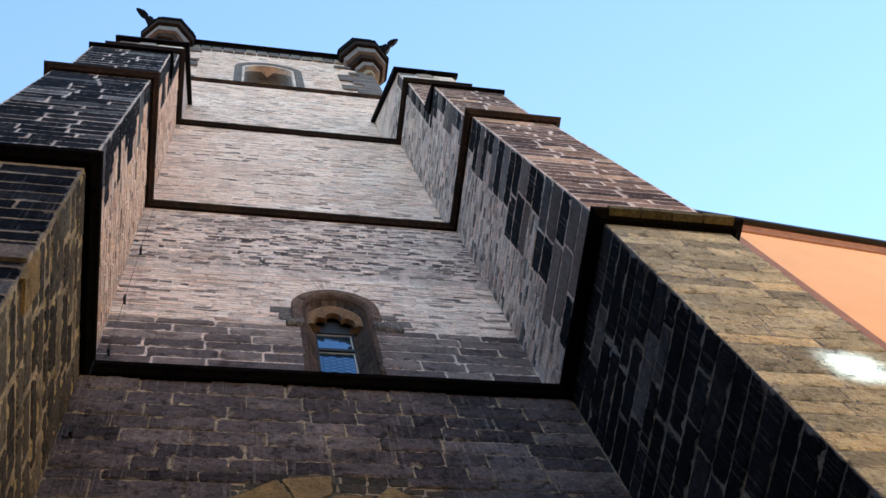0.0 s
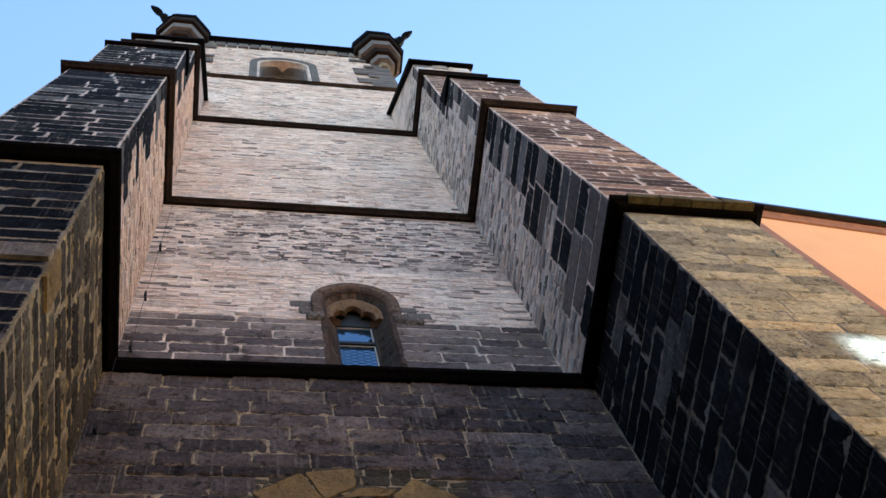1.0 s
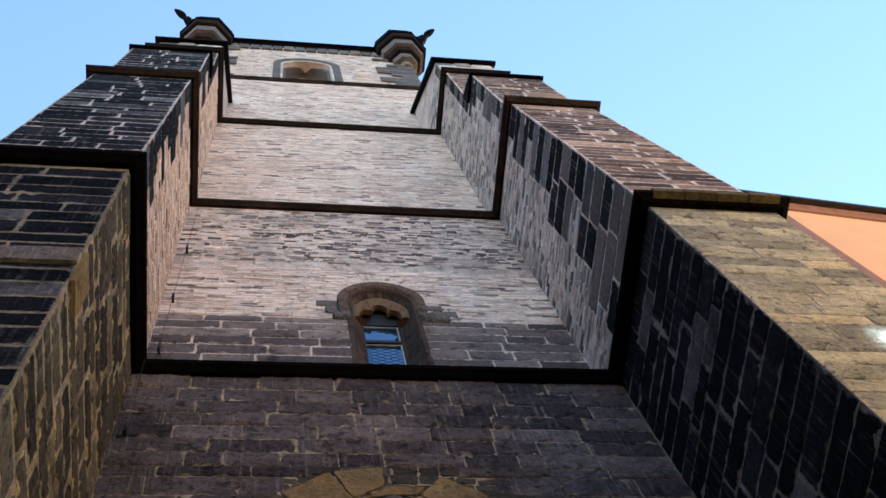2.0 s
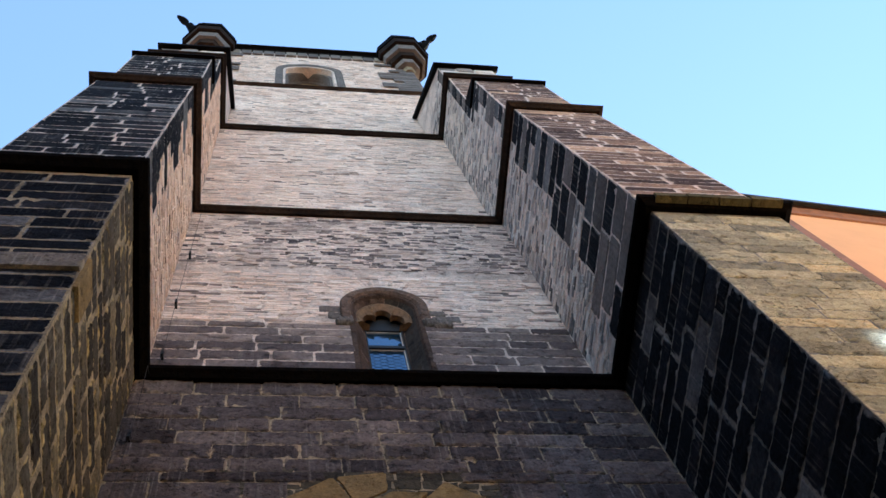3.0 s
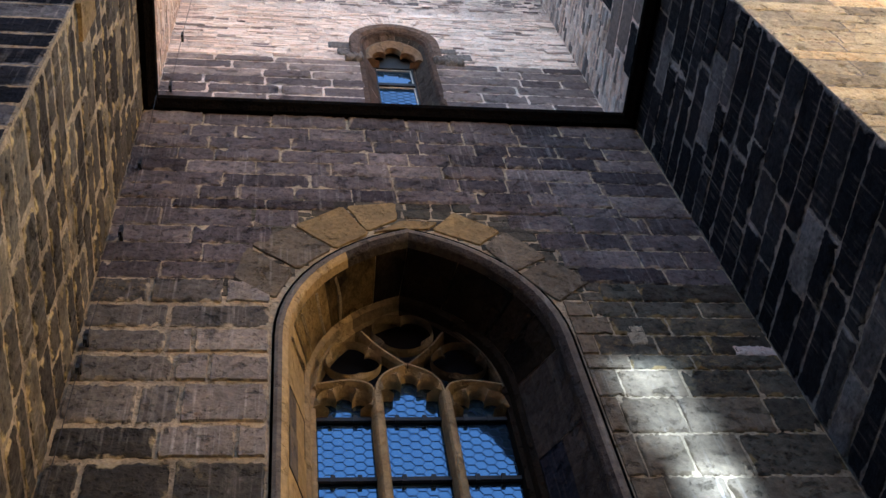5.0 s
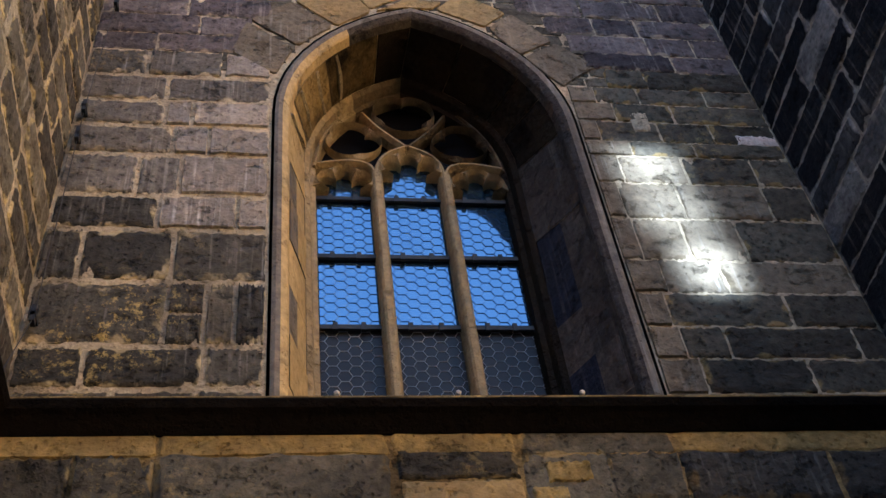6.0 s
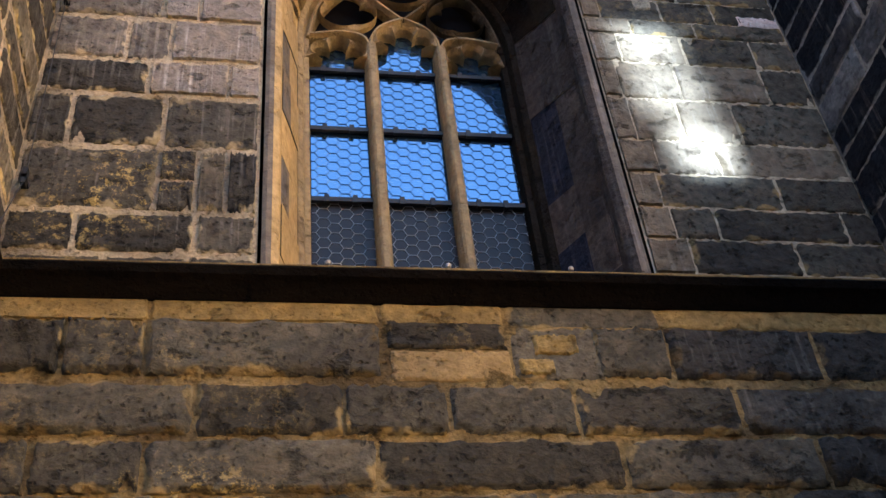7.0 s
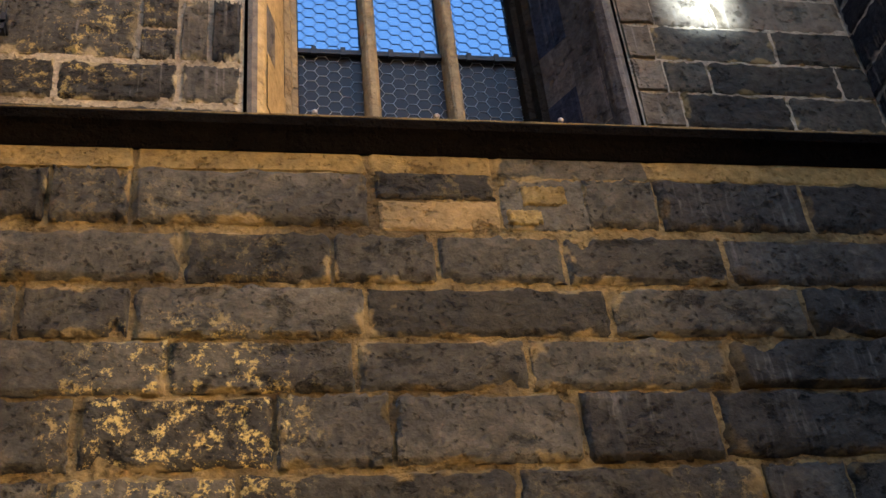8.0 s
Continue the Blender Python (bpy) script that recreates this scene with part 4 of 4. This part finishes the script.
stone_tan = stone_material("tan_sandstone", [(0.0, (0.25, 0.172, 0.068)), (1.0, (0.35, 0.245, 0.10))], (0.13, 0.09, 0.045), 0.6, chipped=0.45, streaks=0.0)
stone_infill = stone_material("packing_stones", DARK[:4], (0.05, 0.045, 0.04), 0.4, by_island=True, streaks=0.0, chipped=0.5)
vous_tan = stone_material("tan_voussoir", [(0.0, (0.26, 0.175, 0.08)), (1.0, (0.35, 0.24, 0.11))], (0.14, 0.105, 0.065), 0.4, chipped=0.25, streaks=0.0)
F0 = face_frame((0, S[0], 0), (1, 0, 0), (0, -1, 0))
F1 = face_frame((0, S[1], 0), (1, 0, 0), (0, -1, 0))
# foot of the wall: the courses below the sill, placed to fit the camera's view
rows_base = [(4.66, 4.90, (-1.53, -0.497, 0.09, 0.857)), (4.375, 4.675, (-1.873, -1.531, -0.497, 0.10, 0.857, 1.61)), (4.075, 4.335, (-1.298, -0.678, -0.22, 0.355, 1.119)),
             (3.805, 4.06, (-1.929, -1.486, -0.545, 0.528, 1.437)), (3.555, 3.80, (-1.342, -0.599, 0.129, 1.008)), (3.235, 3.555, (-1.665, -0.92, -0.469, 0.308, 0.885)), (2.92, 3.225, (-1.722, -1.061, 0.008, 1.015, 1.393))]
for k, (v0, v1, cuts_x) in enumerate(rows_base):
    xs = [XL, *cuts_x, XR]
    for a, b in zip(xs, xs[1:]):
        if k == 0:
            lay(F0, (a + 0.004, b - 0.004, v0 + 0.01, v1), stone_tan if a < -0.4 or a > 0.8 else stone_dark, walls[0], random.uniform(0.008, 0.012), rough=a > -0.5)
            continue
        if k == 1 and a == -0.497:
            lay(F0, (a + 0.02, b - 0.02, 4.535, 4.685), stone_dark, walls[0], 0.022, rough=True)
            lay(F0, (a + 0.035, b - 0.005, 4.355, 4.525), vous_tan, walls[0], 0.016, "patch_block", True)
            continue
        if k == 1 and a == 0.10:
            lay(F0, (0.10, 0.52, 4.37, 4.665), stone_dark, walls[0], 0.014, "broken_stone", True)
            for p, q, w, h in ((0.12, 4.39, 0.17, 0.09), (0.20, 4.50, 0.22, 0.12)):
                lay(F0, (p, p + w, q, q + h), stone_tan, walls[0], random.uniform(0.02, 0.03), "broken_stone", True)
            a = 0.49
        j = random.choice((0.0, 0.003, 0.006, 0.010))
        # Right-hand blocks take the darker copy, shade put into their colour
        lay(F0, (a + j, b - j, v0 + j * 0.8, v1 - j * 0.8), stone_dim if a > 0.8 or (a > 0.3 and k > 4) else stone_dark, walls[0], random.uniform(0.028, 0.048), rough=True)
ashlar(face_frame((XL, S[0], 0), (1, 0, 0), (0, -1, 0)), XR - XL, 0.0, 2.92, stone_dark, walls[0], 5)

# wall round the big window
rows_left = [(5.0, 5.215, (-1.8, -1.4)), (5.225, 5.50, (-1.955, -1.378)), (5.51, 5.97, (-1.585, -1.394, -1.234)), (5.98, 6.395, (-2.081, -1.59)), (6.405, 6.70, (-1.696, -1.254)), (6.71, 7.09, (-1.847, -1.60)),
             (7.10, 7.39, (-1.66, -1.45)), (7.40, 7.67, (-1.73, -1.57)), (7.68, 7.96, (-1.75,)), (7.97, 8.28, (-1.9, -1.4))]
for v0, v1, cuts_x in rows_left:
    xs = [XL, *cuts_x, -1.072]
    for a, b in zip(xs, xs[1:]):
        if (a, b) == (-1.585, -1.394):
            for c, d in ((v0, 5.735), (5.735, v1)):
                lay(F1, (a + 0.008, b - 0.008, c + 0.008, d - 0.008), stone_left_low, walls[1], 0.024, rough=True)
            continue
        j = random.uniform(0.008, 0.016)
        if (a, b) == (-1.394, -1.234):
            tone = stone_tawny
        elif v0 > 6.3 and a > -1.75:
            tone = stone_smooth
        else:
            tone = stone_left_low if v0 < 6.68 else stone_left
        lay(F1, (a + j, b - j, v0 + j, v1 - j), tone, walls[1], random.uniform(0.014, 0.026), rough=tone is not stone_smooth)
# right of the window: a strip of dressed stones along the jamb, then dark courses
rows_right = [(5.0, 5.18, (1.21, 1.50)), (5.18, 5.43, (1.224, 1.843)), (5.43, 5.67, (1.177, 1.432, 2.206)), (5.67, 5.94, (1.154, 1.884)), (5.94, 6.215, (1.20, 1.57)), (6.215, 6.60, (1.121, 1.43, 1.79)),
              (6.60, 6.95, (1.11, 1.50, 2.082)), (6.95, 7.24, (1.18, 1.62, 2.10)), (7.24, 7.40, (1.30, 1.75)), (7.40, 7.63, (1.12, 1.55, 1.93)), (7.63, 7.85, (1.28, 1.70)), (7.85, 8.05, (1.18, 1.5, 2.0))]
for v0, v1, cuts_x in rows_right:
    xs = [0.995, *cuts_x, XR]
    for k, (a, b) in enumerate(zip(xs, xs[1:])):
        j = random.uniform(0.002, 0.008)
        # Lighter stones under the glint put part of its patch into the colour
        lay(F1, (a + j, b - j, v0 + j, v1 - j), stone_brownish if k == 0 or (a < 1.6 and 5.9 < v0 < 7.2) else stone_dark, walls[1], random.uniform(0.012, 0.024), rough=k > 0)
ashlar(face_frame((XL, S[1], 0), (1, 0, 0), (0, -1, 0)), XR - XL, 8.28, 9.45, stone_upper, walls[1], 14, 0.22, 0.28, 0.3, 0.8, 0.006, 0.02, keep_out=arch_free(XL, -0.05, 1.30, 7.9, 1.75), rough=True)
ashlar(face_frame((1.30, S[1], 0), (1, 0, 0), (0, -1, 0)), XR - 1.30, 8.05, 8.28, stone_dark, walls[1], 15, 0.2, 0.3, 0.3, 0.7, 0.006, 0.02, rough=True)
ashlar(face_frame((XL, S[1], 0), (1, 0, 0), (0, -1, 0)), XR - XL, 9.45, L2, stone_upper, walls[1], 16, 0.2, 0.27, 0.3, 0.8, 0.006, 0.02, rough=True)

rubble(face_frame((-1.45, S[1], 0), (1, 0, 0), (0, -1, 0)), 2.8, 8.05, 9.5, stone_infill, walls[1], 17, 0.09, 0.16, 0.12, 0.34, 0.003, 0.006, keep_out=arch_free(-1.45, -0.04, 1.06, 7.6, 1.57), label="small grey stones packed between the arch stones and the courses")
# voussoirs of the big window
voussoirs = [((-0.61, 8.70), (-0.34, 8.94), (-0.54, 9.38), (-0.93, 9.05)), ((-0.36, 8.97), (-0.10, 9.17), (-0.10, 9.45), (-0.52, 9.38)), ((-0.32, 8.95), (-0.09, 9.03), (0.12, 9.02), (0.22, 9.14), (-0.08, 9.15)),
             ((0.15, 9.02), (0.50, 8.80), (0.71, 9.02), (0.35, 9.32)), ((0.52, 8.78), (0.72, 8.42), (1.01, 8.64), (0.73, 9.02)), ((0.74, 8.40), (0.96, 8.02), (1.28, 8.31), (1.02, 8.62)),
             ((-0.90, 8.40), (-0.63, 8.70), (-0.95, 9.05), (-1.25, 8.75)), ((-1.05, 8.02), (-0.92, 8.38), (-1.27, 8.73), (-1.36, 8.30))]
for k, corners in enumerate(voussoirs):
    ring = [Vector((x, 0, z)) for x, z in corners]
    c = sum(ring, Vector()) / len(ring)
    fine_ring = []
    for p, q in zip(ring, ring[1:] + ring[:1]):
        fine_ring.extend(p.lerp(q, f) + Vector((random.uniform(-0.008, 0.008), 0, random.uniform(-0.008, 0.008))) for f in (0.06, 0.35, 0.65, 0.94))
    bm = loft(bmesh.new(), [[c + (p - c) * f + Vector((0, y, 0)) for p in fine_ring] for f, y in ((0.975, 0.01), (0.97, -0.010), (0.95, -0.016))], True, True)
    part("voussoir", bm, vous_tan if k < 4 else stone_brownish, walls[1])

# inner faces of the buttresses, first stage; the right one coloured for shade
left_inner = face_frame((XL, FRONT_L[1][2], 0), (0, 1, 0), (1, 0, 0))
right_inner = face_frame((XR, 0.0, 0), (0, -1, 0), (-1, 0, 0))
ashlar(left_inner, -FRONT_L[1][2], L1, L2, stone_tawny, buttress_left, 21, 0.2, 0.32, 0.3, 0.75, 0.05, 0.013, rough=True)
ashlar(right_inner, -FRONT_R[1][2], L1, L2, stone_blue_black, buttress_right, 22, 0.19, 0.29, 0.4, 0.95, 0.010, 0.012, rough=True)
# fronts
for thing, xa, xb, fronts, tones in ((buttress_left, OL, XL, FRONT_L, (stone_blue_black, stone_blue_black, stone_blue_black, stone_blue_black)), (buttress_right, XR, OR, FRONT_R, (stone_warm, stone_red, stone_red, stone_red))):
    for k, tone in zip((1, 2, 3, 4), tones):
        z0, z1, y = fronts[k]
        lean = BATTER[k] / (z1 - z0)
        ashlar(face_frame((xa, y - BATTER[k] - lean * z0, 0), (1, 0, 0), (0, -1, 0), lean), xb - xa, z0 + 0.02, z1 - 0.1, tone, thing, 30 + k, *(((0.17, 0.26, 0.3, 0.9, 0.008, 0.012) if k == 1 else (0.16, 0.24, 0.35, 0.9, 0.030, 0.006)) if xa > 0 else (0.2, 0.3, 0.35, 0.9, 0.022, 0.006)), rough=True)
    z0, z1, y = fronts[5]
    rubble(face_frame((xa, y, 0), (1, 0, 0), (0, -1, 0)), xb - xa, z0, z1, stone_grey, thing, 37, 0.2, 0.3, 0.3, 0.6)
    z0, z1, y = fronts[0]
    rubble(face_frame((xa, y, 0), (1, 0, 0), (0, -1, 0)), xb - xa, z0, z1 - 0.2, stone_grey, thing, 38, 0.28, 0.38, 0.3, 0.8)
    xin, way = (xb, 1) if xb < 0 else (xa, -1)
    rubble(face_frame((xin, y, 0) if way > 0 else (xin, S[0], 0), (0, way, 0), (way, 0, 0)), S[0] - y, z0, z1 - 0.2, stone_grey, thing, 39, 0.28, 0.38, 0.3, 0.8)

# upper inner faces: dark quoins at the front edge, rubble behind them
for thing, xin, way, fronts, tone in ((buttress_left, XL, 1, FRONT_L, stone_pale), (buttress_right, XR, -1, FRONT_R, stone_grey)):
    for k, wall_y in ((2, S[2]), (3, S[3]), (4, S[3]), (5, S[4])):
        z0, z1, y = fronts[k]
        rng = random.Random(50 + k)
        free = {}
        rows = courses(z0 + 0.02, z1 - 0.08, 0.28, 0.4, rng)
        head = y
        for v0, v1 in rows:
            y = head - BATTER[k] * (z1 - (v0 + v1) / 2) / (z1 - z0)
            w = rng.choice((0.25, 0.45, 0.7) if way > 0 else (0.3, 0.5, 0.75)) if k < 4 else 0.25
            if way < 0 and k == 2:
                w = rng.choice((1.35, 1.5)) if v0 < 12.2 else rng.choice((0.5, 0.8, 1.1)) if v0 < 14.5 else w
            ends = [0.0, w] if w < 0.8 else [0.0, w * rng.uniform(0.35, 0.65), w]
            for a, b in zip(ends, ends[1:]):
                lay(face_frame((xin, y, 0), (0, 1, 0), (way, 0, 0)), (a + 0.01, b - 0.008, v0 + 0.010, v1 - 0.010), rng.choice((stone_blue_black, stone_blue_black, stone_frame)) if way < 0 else stone_blue_black, thing, 0.012, "quoin", True)
            face = face_frame((xin, y + w, 0), (0, 1, 0), (way, 0, 0))
            rubble(face, wall_y - y - w, v0, v1, tone, thing, rng.random(), 0.05, 0.10, 0.08, 0.3, 0.012, 0.010, bare=0.15)

# rubble of the upper stages, over a band of dressed stone
ashlar(face_frame((XL, S[2], 0), (1, 0, 0), (0, -1, 0)), XR - XL, L2 + 0.02, 13.30, stone_band, walls[2], 61, 0.18, 0.27, 0.4, 1.1, 0.016, 0.014, keep_out=arch_free(XL, 0.255, 0.40, 13.85, 0.46), rough=True)
for i, (z0, z1) in ((2, (13.30, 15.1)), (2, (15.2, L3)), (3, STAGES[3]), (4, STAGES[4]), (5, (L5, TOP - 0.98))):
    xa, xb = (XL, XR) if i < 4 else (EDGE_L, EDGE_R)
    free = {2: arch_free(xa, 0.27, 0.45, 13.85, 0.51), 5: arch_free(xa, -0.24, 1.02, 36.0, 1.16)}.get(i)
    rubble(face_frame((xa, S[i], 0), (1, 0, 0), (0, -1, 0)), xb - xa, z0, z1 - 0.1, stone_pale_mixed if z0 == 15.2 else stone_pale, walls[i], 70 + i, 0.035, 0.085, 0.08, 0.26 if z0 == 15.2 else 0.40, 0.008, 0.006, keep_out=free, bare=0.12 if z0 == 15.2 else 0.22)
for v0, v1 in courses(L5, TOP - 1, 0.3, 0.42, random.Random(9)):
    for x, s in ((EDGE_R, -1), (EDGE_L, 1)):
        w = random.choice((0.5, 0.8, 1.2))
        a, b = sorted((x, x + s * w))
        lay(face_frame((0, S[5] - 0.03, 0), (1, 0, 0), (0, -1, 0)), (a, b, v0 + 0.01, v1 - 0.01), stone_frame, walls[5], 0.03, "quoin")

# odd stones and splashes of lime
F2 = face_frame((0, S[2], 0), (1, 0, 0), (0, -1, 0))
for rect in ((-0.52, -0.24, 13.66, 13.84), (-0.42, -0.22, 13.46, 13.64), (0.80, 1.14, 13.42, 13.60), (0.79, 1.02, 13.24, 13.40), (0.78, 0.98, 13.62, 13.76), (-0.34, -0.13, 13.27, 13.44), (0.67, 0.87, 13.27, 13.44)):
    lay(F2, rect, stone_frame, walls[2], 0.024 if rect[2] > 13.3 else 0.07, "hood_stone", True)
lay(face_frame((0, FRONT_L[1][2], 0), (1, 0, 0), (0, -1, 0)), (-3.05, XL + 0.01, 8.60, 8.87), stone_smooth, buttress_left, 0.034)
lay(left_inner, (0.0, 0.26, 8.33, 8.88), vous_tan, buttress_left, 0.034, "quoin")
lay(F1, (1.37, 1.50, 7.50, 7.74), mortar_light, walls[1], 0.022, "lime_splash", True)
lay(F1, (2.08, 2.38, 7.38, 7.50), mortar_pale, walls[1], 0.022, "lime_splash", True)


# ---- surroundings ----
tagged(part("ground", box(bmesh.new(), -600, 600, -600, 600, -0.3, 0), cobble), "grey granite cobbled ground round the church", "ground", kind="structure")

# Unseen block added to cut the light from the left
left_block = tagged(new("left_light_block"), "unseen grey block keeping light off from the left", "building")
part("wall", box(bmesh.new(), -24, -5.6, -11.5, 8, 0, 17.0), grey_plaster, left_block)
part("roof", loft(bmesh.new(), [[(x, y, z) for x, z in ((-24.3, 17.0), (-5.3, 17.0), (-14.8, 22.0))] for y in (-11.8, 8.3)], True, True), roof_tile, left_block)

neighbour = tagged(new("orange_house"), "orange plastered building with projecting eaves beside the tower", "building")
part("wall", box(bmesh.new(), OR + 0.05, 12, -0.35, 8, 0, 16.9), orange_plaster, neighbour)
# Brown strip and eaves band have the buttress and eaves shade as colour
part("shade_strip", box(bmesh.new(), OR + 0.06, 6.42, -0.38, -0.34, 0, 16.6), brown_shade, neighbour, "brown strip standing for the buttress's shade on the wall")
part("eaves_moulding", loft(bmesh.new(), [[(x, y, z) for y, z in ((-0.35, 16.66), (-0.38, 16.67), (-0.39, 16.75), (-0.43, 16.84), (-0.35, 16.88))] for x in (OR + 0.06, 12)], True, True), brown_shade, neighbour)
part("roof", loft(bmesh.new(), [[(x, y, z) for y, z in ((-0.46, 16.9), (-0.46, 17.0), (4.0, 20.0), (8.6, 16.9))] for x in (OR + 0.06, 12.2)], True, True), roof_tile, neighbour)
part("gutter", box(bmesh.new(), OR + 0.06, 12.2, -0.52, -0.45, 16.86, 16.95), iron, neighbour)
pivot = Matrix.Translation((6.2, -0.45, 0))
neighbour.matrix_basis = pivot @ pose(0, 0, 0, 0, 0, 4.2) @ pivot.inverted()


def unseen_house(x0, x1, height, plaster, y=-13.0):
    """An unseen plastered house with rows of windows, added to shape the light."""
    thing = tagged(new("unseen_house"), "unseen plastered town house shaping the light on the tower", "building", "street houses")
    part("wall", box(bmesh.new(), x0, x1, y - 9, y, 0, height), plaster, thing)
    part("roof", loft(bmesh.new(), [[(x, y + p, height + q) for p, q in ((0.35, 0), (0.35, 0.12), (-4.5, 3.6), (-9.3, 0))] for x in (x0, x1)], True, True), roof_tile, thing)
    for z in (1.1, 4.6, 8.0):
        n = int((x1 - x0) / 2.6)
        for i in range(n):
            c = x0 + (x1 - x0) * (i + 0.5) / n
            w = part("window", box(bmesh.new(), c - 0.55, c + 0.55, y - 0.02, y + 0.03, z, z + 1.7), wood_white, thing)
            for s in (-0.5, 0.04):
                part("pane", box(bmesh.new(), c + s, c + s + 0.46, y, y + 0.036, z + 0.08, z + 1.62), glass_dull, w)
    return thing


# Unseen: the dark one holds light back, the cream one bounces it warm
unseen_house(-8, 6.9, 9.0, grey_plaster)
unseen_house(7, 45, 12.4, cream_plaster, -10.0)

# area lamps added for sunlight thrown back by unseen panes across the street
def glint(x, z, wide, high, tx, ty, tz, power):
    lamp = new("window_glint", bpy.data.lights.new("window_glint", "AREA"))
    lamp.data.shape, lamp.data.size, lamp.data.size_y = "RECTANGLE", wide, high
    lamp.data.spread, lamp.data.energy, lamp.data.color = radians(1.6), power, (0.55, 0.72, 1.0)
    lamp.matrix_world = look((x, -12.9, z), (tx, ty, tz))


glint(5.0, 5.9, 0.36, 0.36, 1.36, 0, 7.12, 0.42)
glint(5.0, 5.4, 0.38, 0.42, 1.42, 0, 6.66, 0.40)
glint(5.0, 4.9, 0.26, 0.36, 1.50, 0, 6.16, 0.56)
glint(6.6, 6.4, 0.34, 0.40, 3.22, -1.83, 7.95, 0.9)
